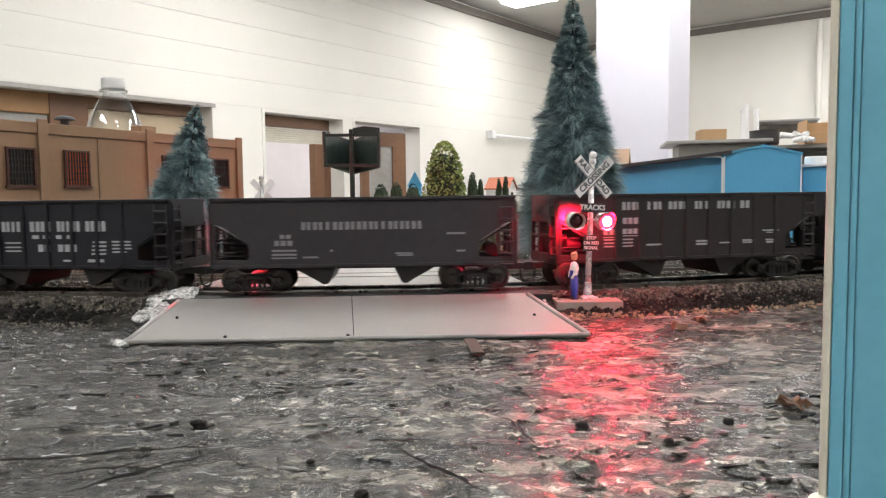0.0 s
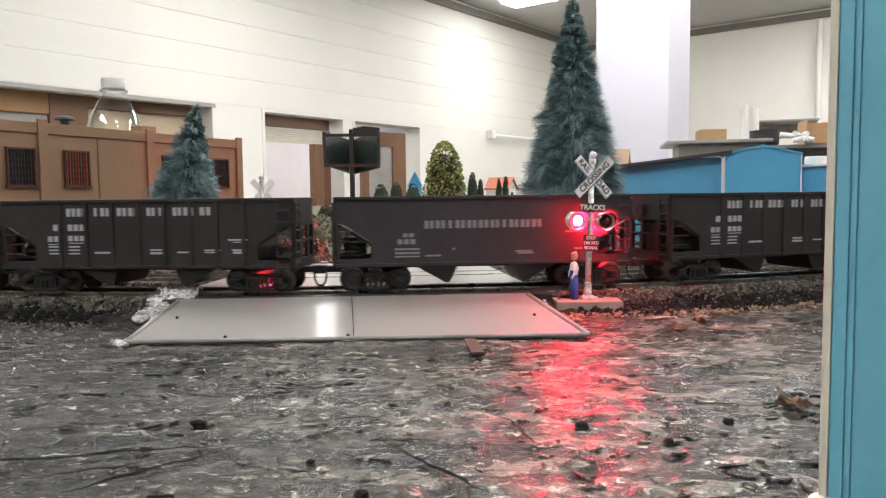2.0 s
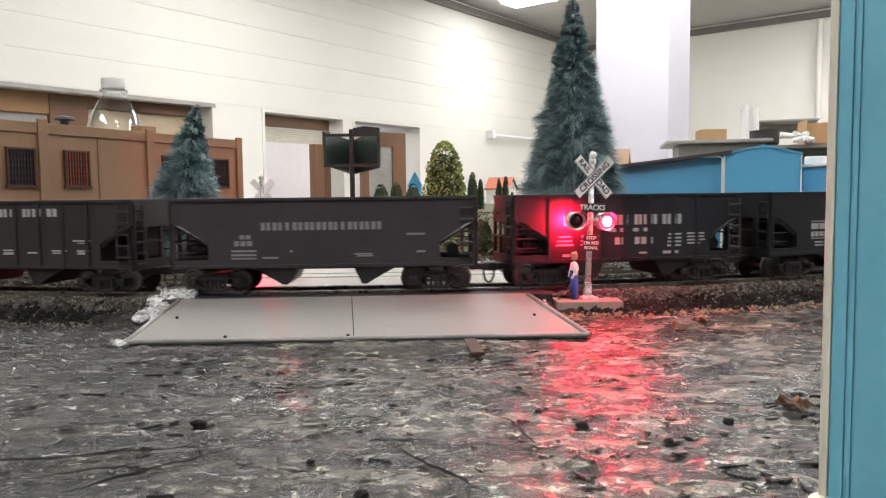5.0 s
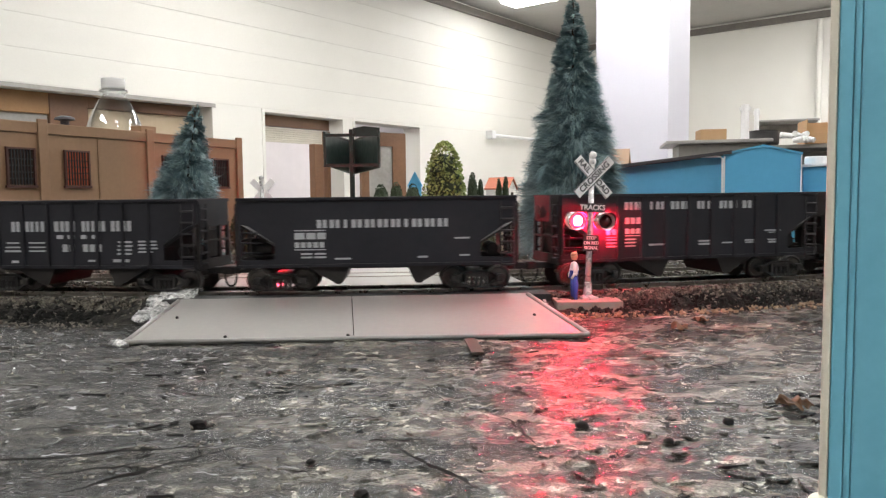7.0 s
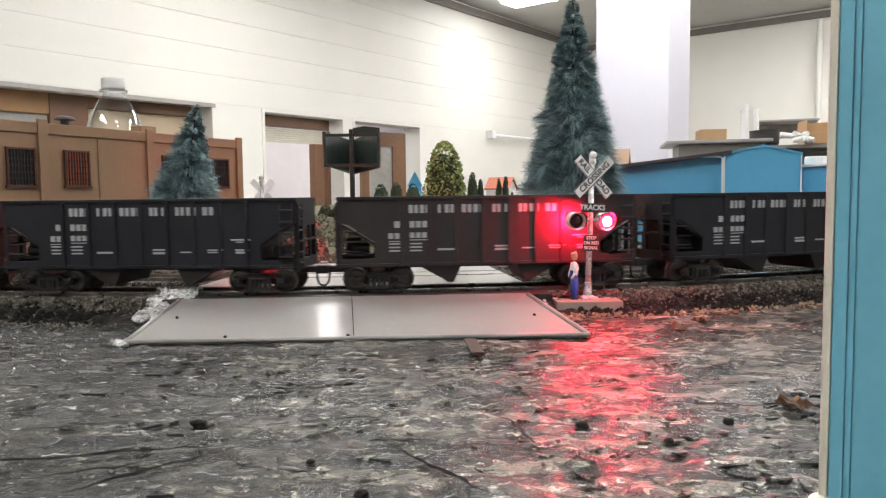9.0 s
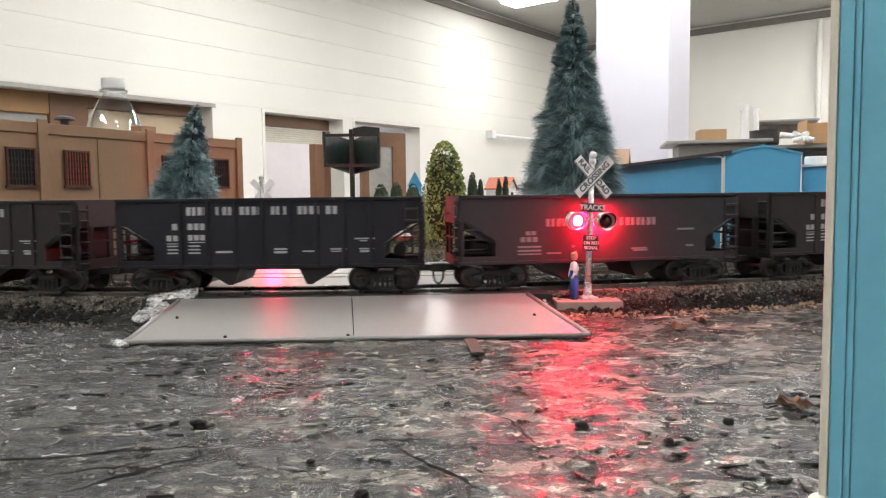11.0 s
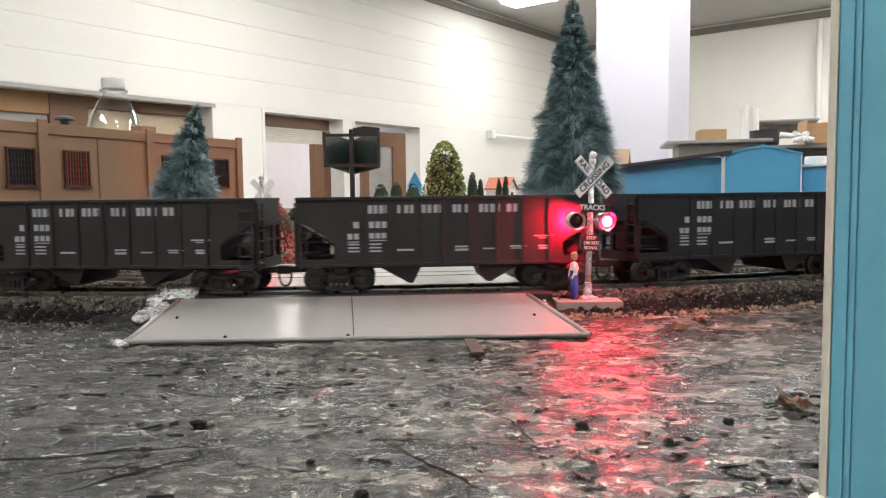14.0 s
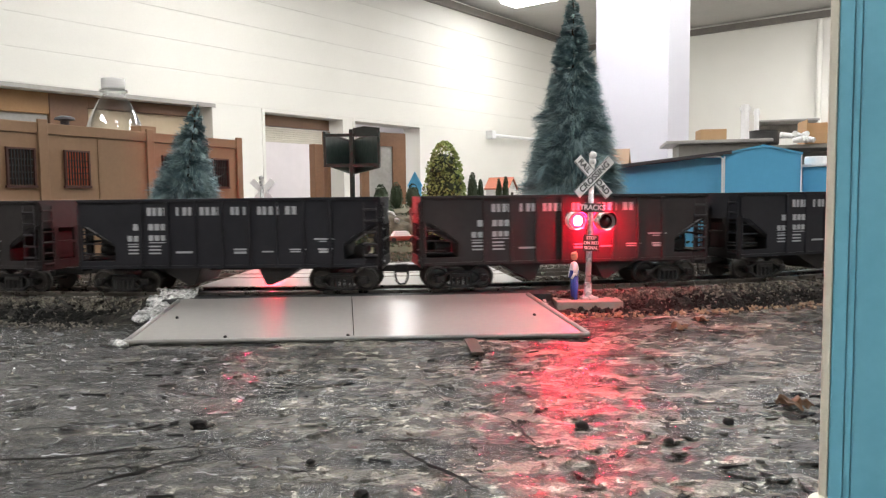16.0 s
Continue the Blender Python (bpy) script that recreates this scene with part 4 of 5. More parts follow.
def crossing_sign(m, near):
    sign = thing("crossing_sign", "silver railroad crossing signal with crossbuck and flashing red lamps", "crossing signal", m, group="crossing signals")
    part("pole", tube((0, 0, 0), (0, 0, 0.0575), 0.00125, 0.0011, 14), M_SILVER, sign, smooth=True)
    e = 0.0013 if near else 0.0
    part("foot", lathe([(0.0026, e), (0.0026, 0.001 + e), (0.0017, 0.0016 + e), (0.0014, 0.006 + e), (0.0016, 0.0064 + e), (0.0011, 0.0070 + e)], 16), M_SILVER, sign)
    b = box(-0.0035, -0.003, e, 0.0035, 0.003, 0.001 + e, 0.0003)
    part("foot_plate", b, M_SILVER, sign)
    b = ball((0, 0, 0.0592), 0.00165)
    tube((0, 0, 0.0558), (0, 0, 0.0578), 0.0014, bm=b)
    part("finial", b, M_SILVER, sign, smooth=True)
    for sgn, words in ((1, "CROSSING"), (-1, "RAIL   ROAD")):
        blade = part("blade", box(-0.0102, -0.0003, -0.00205, 0.0102, 0.0003, 0.00205, 0.0002), M_SIGN_WHITE, sign, "white crossbuck blade", at=pose(0, -0.0014 - 0.0007 * (sgn > 0), 0.0505, 0, -45 * sgn, 0))
        part("lettering", writing(words, 0.0034 if sgn > 0 else 0.0032), M_SIGN_BLACK, blade, "black letters", at=pose(0, -0.0004, 0))
        edge = bmesh.new()
        for z in (-0.00188, 0.00188):
            box(-0.0100, -0.00042, z - 0.00012, 0.0100, -0.0003, z + 0.00012, bm=edge)
        part("border", edge, M_SIGN_BLACK, blade)
    plate = part("count_plate", box(-0.0049, -0.0003, -0.0018, 0.0049, 0.0003, 0.0018, 0.0002), M_SIGN_BLACK, sign, "black plate with white letters", at=pose(0, -0.0013, 0.0382))
    part("lettering", writing("TRACKS", 0.0030), M_SIGN_WHITE, plate, at=pose(0, -0.0004, 0))
    plate = part("stop_plate", box(-0.0034, -0.0003, -0.0033, 0.0034, 0.0003, 0.0033, 0.0002), M_SIGN_BLACK, sign, "black plate with white letters", at=pose(0, -0.0013, 0.0240))
    for i, w in enumerate(("STOP", "ON RED", "SIGNAL")):
        part("lettering", writing(w, 0.0018), M_SIGN_WHITE, plate, at=pose(0, -0.0004, 0.002 - 0.002 * i))
    part("cross_arm", tube((-0.0064, 0, 0.0332), (0.0064, 0, 0.0332), 0.0007), M_SILVER, sign, smooth=True)
    for i, x in enumerate((-0.0064, 0.0064)):
        head = part("lamp_head", lathe([(0.0036, -0.0022), (0.0037, -0.0016), (0.0030, -0.0012), (0.0030, 0.0012), (0.0037, 0.0016), (0.0036, 0.0022)], 24, m=pose(0, 0, 0, 90, 0, 0)),
                    M_SILVER, sign, "silver lamp drum", at=pose(x, 0, 0.0328))
        # the near drum is open on both faces, the far one towards the road alone:
        # its unseen closed face is added to keep red light off the buildings
        me = head.data
        q = bmesh.new()
        q.from_mesh(me)
        bmesh.ops.delete(q, geom=[f for f in q.faces if len(f.verts) > 4 and (near or f.calc_center_median().y > 0)], context="FACES")
        q.to_mesh(me)
        q.free()
        for s in (-1, 1):
            hood = bmesh.new()
            for k in range(13):
                u = radians(-20 + 220 * k / 12)
                v = radians(-20 + 220 * (k + 1) / 12)
                if k == 12:
                    continue
                quad = [hood.verts.new(p) for p in ((0.0036 * math.cos(u), s * 0.002, 0.0036 * math.sin(u)), (0.0036 * math.cos(v), s * 0.002, 0.0036 * math.sin(v)),
                                                    (0.0036 * math.cos(v), s * (0.0026 + 0.0022 * max(0, math.sin(v))), 0.0036 * math.sin(v)), (0.0036 * math.cos(u), s * (0.0026 + 0.0022 * max(0, math.sin(u))), 0.0036 * math.sin(u)))]
                hood.faces.new(quad)
            part("hood", hood, M_SIGN_BLACK, head)
        # a turning lamp: one half glows, the other is dark
        lens = bmesh.new()
        bmesh.ops.create_uvsphere(lens, u_segments=64, v_segments=36, radius=0.0029)
        for f in lens.faces:
            f.material_index = 0 if f.calc_center_median().y < -0.00215 else (2 if f.calc_center_median().y < -0.0009 else 1)
        me = bpy.data.meshes.new("turning_lamp")
        lens.to_mesh(me)
        lens.free()
        me.materials.append(M_LAMP_RED if near else M_LAMP_FAR)
        me.materials.append(M_LAMP_DARK)
        me.materials.append(M_LAMP_RIM)
        me.shade_smooth()
        ob = new("turning_lamp", me)
        ob.parent = head
        tagged(ob, "red flashing lamp, lit on one side")
        LAMPS.append((ob, i if near else 1 - i))
    return sign


def signs():
    base = solid("sign_plinth", box(0.0448, 0.2872, 0.0002, 0.0709, 0.3012, 0.0047, 0.0003), M_BASE, "grey brown block under the crossing signal", "plinth")
    crossing_sign(pose(0.0584, 0.2965, 0.0034, 0, 2.2, 14), True)
    crossing_sign(pose(-0.1142, 0.47, 0.0004, 0, 1.0, 172), False)


def figure():
    """A painted miniature worker, one plain mesh."""
    b = bmesh.new()
    for x in (-0.0011, 0.0011):
        tube((x, 0, 0), (x * 0.9, 0, 0.0092), 0.0010, 0.0013, 10, bm=b)
    blue = len(b.faces)
    ball((0, 0, 0.0118), 0.0023, scale=(1, 0.75, 1.55), bm=b)
    for s in (-1, 1):
        tube((s * 0.0021, 0, 0.0146), (s * 0.0026, -0.0008, 0.0108), 0.0007, 0.0006, 8, bm=b)
        tube((s * 0.0026, -0.0008, 0.0108), (s * 0.0016, -0.0016, 0.0086), 0.0006, 0.0005, 8, bm=b)
    white = len(b.faces)
    ball((0, 0, 0.0173), 0.00135, bm=b, scale=(1, 1.05, 1.2))
    tube((0, 0, 0.0180), (0, -0.0004, 0.0189), 0.0015, 0.0012, 12, bm=b)
    skin = len(b.faces)
    box(-0.0018, -0.0019, 0, -0.0003, 0.0011, 0.0007, 0.0002, bm=b)
    box(0.0003, -0.0019, 0, 0.0018, 0.0011, 0.0007, 0.0002, bm=b)
    b.faces.ensure_lookup_table()
    for i, f in enumerate(b.faces):
        z = f.calc_center_median().z
        f.material_index = 0 if i < blue else (1 if i < white else (2 if i < skin else 3))
        if blue <= i < white and z < 0.0118 and abs(f.calc_center_median().x) < 0.0019:
            f.material_index = 0
    ob = solid("miniature_figure", b, surf("blue_overalls", (0.02, 0.04, 0.28), (0.035, 0.07, 0.4), 400, 0.6, 0.05), "painted miniature worker in blue overalls on the plinth", "figurine", pose(0.0530, 0.2955, 0.0047, 0, 0, -80), smooth=True)
    for mt in (M_SIGN_WHITE, M_SKIN, M_BLACK):
        ob.data.materials.append(mt)


# ---------------------------------------------------------------- plants
def bristle_tree(x, y, height, width, seed, label, start=0.06, lean=0.0):
    """A bottle-brush fir: wire trunk and thousands of fine bristles that droop towards their tips."""
    rnd = random.Random(seed)
    t = thing("model_fir_tree", label, "tree", pose(x, y, 0, 0, lean, 0), group="model fir trees")
    b = lathe([(width * 0.09, 0), (width * 0.08, 0.004), (0.0016, 0.005), (0.0014, height * 0.3), (0.0007, height * 0.98), (0, height)], 10)
    part("trunk", b, M_TRUNK, t)
    for name, mt, count, tipw in (("crown", M_PINE, int(height * 230000), 1.0), ("crown_frost", M_PINE_FROST, int(height * 105000), 1.04)):
        verts, faces = [], []
        tufts = []
        for _ in range(int(height * 9000)):
            u = start + (1 - start) * (1 - math.sqrt(rnd.random()) if rnd.random() < 0.8 else rnd.random())
            a = rnd.uniform(0, 2 * math.pi)
            wob = 0.9 + 0.22 * noise.noise((math.cos(a) * 1.9, math.sin(a) * 1.9, u * 12 + seed))
            reach = (1 - u) ** 0.86 * width / 2 * wob * rnd.uniform(0.86, 1.06) + 0.0015
            tufts.append((u, a, reach, rnd.uniform(-0.25, 0.2), rnd.uniform(0.0, 0.14)))
        for _ in range(count):
            u, a, reach, rise, droop = rnd.choice(tufts)
            z = u * height
            reach *= rnd.uniform(0.8, 1.03) * tipw
            r0 = reach * (rnd.choice((0.1, 0.5, 0.7)) if name == "crown" else 0.7) * rnd.uniform(0.7, 1.15)
            da, dz = rnd.gauss(0, 0.13), rnd.gauss(0, 0.0022) * (1 - 0.8 * u)
            wd = rnd.uniform(0.00016, 0.00032) if name == "crown" else rnd.uniform(0.00012, 0.00022)
            p = []
            for k in (0.0, 0.55, 1.0):
                r = r0 + (reach - r0) * k
                aa = a + da * (0.4 + k * 0.6)
                p.append(Vector((r * math.cos(aa), r * math.sin(aa), z + dz * (0.5 + k) + r * (rise * k - droop * k * k))))
            side = Vector((-math.sin(a), math.cos(a), rnd.uniform(-0.8, 0.8))).normalized() * wd
            n = len(verts)
            verts += [p[0] - side, p[0] + side, p[1] - side, p[1] + side, p[2]]
            faces += [(n, n + 1, n + 3, n + 2), (n + 2, n + 3, n + 4)]
        me = bpy.data.meshes.new(name)
        me.from_pydata([tuple(v) for v in verts], [], faces)
        me.materials.append(mt)
        ob = new(name, me)
        ob.parent = t


def leaf_clump(name, label, x, y, z, height, width, seed, count, mt, leaf=0.0022, power=2.6, mt2=None, category="bush"):
    """A dense bush: a dark core and many small tilted leaves over it."""
    rnd = random.Random(seed)
    t = thing(name, label, category, pose(x, y, z))
    core = bmesh.new()
    bmesh.ops.create_icosphere(core, subdivisions=3, radius=1)
    for v in core.verts:
        q = v.co.normalized()
        q = q * (0.86 + 0.12 * noise.noise(q * 3 + Vector((seed, 0, 0))))
        v.co = Vector((q.x * width / 2 * 0.92, q.y * width / 2 * 0.92, (q.z * 0.5 + 0.5) * height * 0.95))
    part("core", core, M_BUSH_DARK, t)
    verts, faces = [], []
    for _ in range(count):
        u = rnd.random()
        a = rnd.uniform(0, 2 * math.pi)
        prof = (1 - abs(u * 1.0) ** power) ** 0.5 * (0.82 + 0.18 * min(1, u * 4))
        r = width / 2 * prof * (0.95 + 0.12 * noise.noise((math.cos(a) * 2, math.sin(a) * 2, u * 5 + seed))) * rnd.uniform(0.9, 1.05)
        c = Vector((r * math.cos(a), r * math.sin(a), u * height))
        e1 = Vector((rnd.uniform(-1, 1), rnd.uniform(-1, 1), rnd.uniform(-1, 1))).normalized() * leaf * rnd.uniform(0.5, 1.1)
        e2 = e1.cross(Vector((rnd.uniform(-1, 1), rnd.uniform(-1, 1), rnd.uniform(-1, 1)))).normalized() * leaf * rnd.uniform(0.35, 0.7)
        n = len(verts)
        verts += [tuple(c - e1), tuple(c + e2), tuple(c + e1), tuple(c - e2)]
        faces.append((n, n + 1, n + 2, n + 3))
    me = bpy.data.meshes.new("leaves")
    me.from_pydata(verts, [], faces)
    me.materials.append(mt)
    ob = new("leaves", me)
    ob.parent = t
    return t


# ---------------------------------------------------------------- model buildings
def brown_building():
    # x runs from the far corner towards the viewer, y > 0 is outside
    b = thing("brown_model_building", "brown flat-roofed model factory with barred windows", "model building", pose(-0.1835, 0.65, 0, 0, 0, 243.7))
    X0, X1, T = -0.0095, 0.243, 0.098
    part("wall", box(X0, -0.11, 0, X1, 0, T - 0.0075, 0.0003), M_BROWN, b)
    part("parapet", box(X0, -0.11, T - 0.0072, X1, 0.0012, T, 0.0004), M_BROWN, b)
    part("base_course", box(X0, 0, 0, X1, 0.0012, 0.0475, 0.0003), M_BROWN, b)
    pil = part("pilaster", box(0, 0.0004, 0, 0.0068, 0.0024, T + 0.0022, 0.0004), M_BROWN, b, at=pose(X0, 0, 0))
    for x in (0.089, 0.1775):
        again("pilaster", pil, b, pose(x, 0, 0))
    part("panel_strip", box(0.1375, 0.0002, 0.0478, 0.1386, 0.0009, T - 0.0076), M_BROWN, b)
    part("panel_strip", box(0.0395, 0.0002, 0.0478, 0.0406, 0.0009, T - 0.0076), M_BROWN, b)
    proto = None
    for x in (0.0075, 0.0615, 0.1462, 0.1868, 0.2185):
        if proto is None:
            fr = bmesh.new()
            for x0, x1, z0, z1 in ((0, 0.0012, 0, 0.024), (0.0183, 0.0195, 0, 0.024), (0.0012, 0.0183, 0.0228, 0.024), (-0.0008, 0.0203, -0.0017, -0.0001)):
                box(x0, 0, z0, x1, 0.0018, z1, bm=fr)
            win = part("window", fr, M_BROWN_DARK, b, "dark red-brown window frame with bars", at=pose(x, 0.0004, 0.0570))
            bar = part("bar", box(-0.0003, 0.0004, 0.0002, 0.0003, 0.0012, 0.0228), M_SIGN_BLACK, win, at=pose(0.0034, 0, 0))
            for k in range(1, 7):
                again("bar", bar, win, pose(0.0034 + k * 0.0021, 0, 0))
            for z in (0.0042, 0.0084, 0.0126, 0.0168):
                part("bar", box(0.0012, 0.0004, z - 0.00025, 0.0183, 0.0014, z + 0.00025), M_SIGN_BLACK, win)
            part("pane", box(0.0012, 0.0001, 0.0002, 0.0183, 0.0003, 0.0228), M_WIN_DARK, win, "dark glass")
            proto = win
            kids = [(c, c.matrix_basis.copy()) for c in win.children]
        else:
            win = again("window", proto, b, pose(x, 0.0004, 0.0570))
            for c, mb in kids:
                o = again(c.name.split(".")[0], c, win, mb)
                if c.name.startswith("pane") and abs(x - 0.1462) < 0.01:
                    o.data = c.data.copy()
                    o.data.materials[0] = M_WIN_ORANGE
                    tagged(o, "orange glass")
    part("roof_vent", lathe([(0.0028, 0), (0.0028, 0.0036), (0.0068, 0.0044), (0.0060, 0.0060), (0.0028, 0.0070), (0, 0.0072)], 16, m=pose(0.157, -0.008, T)), M_ROOF, b, "dark mushroom vent")
    part("roof_hatch", box(0.068, -0.03, T, 0.083, -0.018, T + 0.007, 0.0005), M_BROWN, b)


def bottle():
    t = thing("water_bottle", "clear empty plastic water bottle without a cap", "bottle", pose(-0.3875, 0.88, -0.0002))
    prof = [(0.028, 0), (0.0325, 0.004), (0.0325, 0.06), (0.031, 0.064), (0.0325, 0.068), (0.0335, 0.118), (0.0325, 0.126), (0.0290, 0.138), (0.0235, 0.151), (0.0180, 0.162), (0.0130, 0.170), (0.0125, 0.173), (0.0158, 0.174), (0.0158, 0.176), (0.0125, 0.177), (0.0125, 0.189)]
    part("shell", lathe(prof, 40), M_CLEAR, t, smooth=True)
    b = bmesh.new()
    for z in (0.1795, 0.1825, 0.1855):
        lathe([(0.0127, z - 0.0007), (0.0136, z), (0.0127, z + 0.0007)], 32, bm=b)
    lathe([(0.0129, 0.1772), (0.0131, 0.178), (0.0131, 0.1885), (0.0129, 0.1892)], 32, bm=b)
    part("neck_thread", b, M_WHITE, t, "pale screw thread", smooth=True)


def billboard():
    t = thing("model_billboard", "dark green model billboard with two angled panels on a post", "billboard", pose(-0.0903, 0.742, 0))
    part("post", tube((0, 0, 0), (0, 0, 0.114), 0.0026, seg=10), M_GREEN_DARK, t)
    part("post_foot", box(-0.003, -0.003, 0, 0.003, 0.003, 0.016, 0.0005), M_CREAM, t, "pale foot of the post")
    # two panels that meet far behind the post, open towards the tracks
    for g, z0, z1 in ((-1, 0.0800, 0.1115), (1, 0.0765, 0.1120)):
        b = bmesh.new()
        joint = -0.0164
        ring = [(g * 0.0270, 0.0, z0), (joint + g * 0.0008, 0.135, 0.0742), (joint + g * 0.0008, 0.135, 0.1129), (g * 0.0270, 0.0, z1)]
        near = [b.verts.new(c) for c in ring]
        back = [b.verts.new((x + g * 0.0016, y + 0.0006, z)) for x, y, z in ring]
        b.faces.new(near)
        b.faces.new(back[::-1])
        for i in range(4):
            j = (i + 1) % 4
            b.faces.new((near[i], back[i], back[j], near[j]))
        p = part("panel", b, M_GREEN_DARK, t)
        part("panel_frame", box(g * 0.0270 - 0.0012, -0.002, z0, g * 0.0270 + 0.0012, 0.0012, z1 + 0.001, 0.0003), M_GREEN_DARK, p)
        rim = tube((g * 0.0270, 0, z1), (joint, 0.135, 0.1129), 0.0011, seg=6)
        tube((g * 0.0270, 0, z0), (joint, 0.135, 0.0742), 0.0011, seg=6, bm=rim)
        part("panel_rim", rim, M_GREEN_DARK, p)
    part("header_board", prism([(0.001, 0.1095), (0.0275, 0.1095), (0.0280, 0.1160), (0.012, 0.1178), (0.001, 0.1158)], 0.003, 0.0045), M_GREEN_DARK, t)
    part("cross_beam", box(-0.0275, -0.004, 0.1070, 0.0275, -0.002, 0.1100), M_GREEN_DARK, t)
    part("cross_beam", box(-0.028, -0.004, 0.077, 0.028, -0.002, 0.0800), M_GREEN_DARK, t)
    part("brace", box(-0.0016, -0.005, 0.068, 0.0016, -0.0025, 0.114), M_GREEN_DARK, t)


def blue_buildings():
    t = thing("blue_model_warehouse", "sky blue model warehouse with a dark sloping roof", "model building", pose(0.2315, 0.605, 0, 0, 0, -22))
    # gabled front block
    fr = [(0, 0), (0.0565, 0), (0.0565, 0.0768), (0.029, 0.0835), (0.0, 0.0780)]
    part("front_block", prism(fr, 0, 0.045), M_BLUE, t)
    b = bmesh.new()
    for p, q in (((-0.0012, 0.0777), (0.029, 0.0838)), ((0.029, 0.0838), (0.0577, 0.0765))):
        prism([p, q, (q[0], q[1] + 0.0016), (p[0], p[1] + 0.0016)], -0.001, 0.046, bm=b)
    part("front_roof", b, M_BLUE, t)
    part("corner_trim", box(-0.0008, -0.0012, 0, 0.0004, 0.0006, 0.0765), M_WHITE, t, "white corner strip")
    part("corner_trim", box(0.0562, -0.0010, 0, 0.0572, 0.0006, 0.076), M_WHITE, t, "white corner strip")
    # long wing that runs back to the other side
    w = part("wing", box(-0.14, 0.001, 0, 0, 0.06, 0.0645), M_BLUE, t, at=pose(0, 0.004, 0, 0, 0, -8))
    part("wing_roof", prism([(-0.150, 0.0640), (0.006, 0.0785), (0.006, 0.0812), (-0.150, 0.0667)], -0.006, 0.07), M_ROOF, w, "dark grey roof")
    part("wing_gable", prism([(-0.14, 0.06), (0, 0.06), (0, 0.0778), (-0.14, 0.0648)], 0.0012, 0.059), M_BLUE, w)
    part("gutter", wire([(-0.024, -0.0045, 0.0772), (-0.003, -0.0045, 0.0765), (-0.001, -0.0050, 0.0745), (-0.001, -0.0050, 0.0)], 0.0008, 8), M_WHITE, w, "white gutter")
    s = thing("blue_model_shed", "low sky blue model shed with a white roof", "model building", pose(0.2935, 0.60, 0, 0, 0, -24))
    part("wall", box(0, 0, 0, 0.07, 0.07, 0.067), M_BLUE, s)
    part("roof", prism([(-0.002, 0.067), (0.072, 0.069), (0.072, 0.071), (-0.002, 0.069)], -0.002, 0.072), M_WHITE, s, "white roof")
    part("roof_drum", lathe([(0.0105, 0), (0.0105, 0.0062), (0.0098, 0.0072), (0, 0.0076)], 24, m=pose(0.012, 0.022, 0.0690)), M_WHITE, s, "white round roof tank")
    n = thing("blue_model_house", "blue clapboard model building corner with cream trim", "model building", pose(0.0566, 0.108, 0, 0, 0, -34))
    part("wall", box(0.0006, 0.0, 0, 0.06, 0.06, 0.11), M_BLUE_NEAR, n)
    part("corner_trim", box(-0.0002, -0.0012, 0, 0.0009, 0.0006, 0.11, 0.0003), M_CREAM, n, "cream corner post")
    part("glue_bead", ball((0.0, -0.0006, 0.0), 0.0018, scale=(1, 1, 1.0)), M_CREAM, n, "cream bead of glue at the foot", smooth=True)
    x = 0.0010
    k = 0
    bd = None
    while x < 0.012:
        wd = (0.0019, 0.0009, 0.0048, 0.0011)[k % 4]
        part("siding_board", box(x, -0.0008, 0, x + wd, 0.0002, 0.11, 0.0003), M_BLUE_NEAR, n)
        x += wd + 0.00006
        k += 1


# ---------------------------------------------------------------- far clutter
def small_house(x, y, z, w, h, label, wall, roof, turn=0.0):
    t = thing("model_house", label, "model house", pose(x, y, z, 0, 0, turn), group="far model houses")
    part("wall", prism([(-w / 2, 0), (w / 2, 0), (w / 2, h * 0.6), (0, h * 0.95), (-w / 2, h * 0.6)], 0, w * 1.2, m=pose(0, 0, 0)), wall, t)
    b = bmesh.new()
    prism([(-w * 0.58, h * 0.55), (0, h * 0.96), (0, h * 1.02), (-w * 0.58, h * 0.61)], -w * 0.08, w * 1.28, bm=b)
    prism([(w * 0.58, h * 0.55), (w * 0.58, h * 0.61), (0, h * 1.02), (0, h * 0.96)], -w * 0.08, w * 1.28, bm=b)
    part("roof", b, roof, t)
    part("window", box(-w * 0.15, -0.0006, h * 0.2, w * 0.15, 0.0002, h * 0.45), M_WIN_DARK, t)


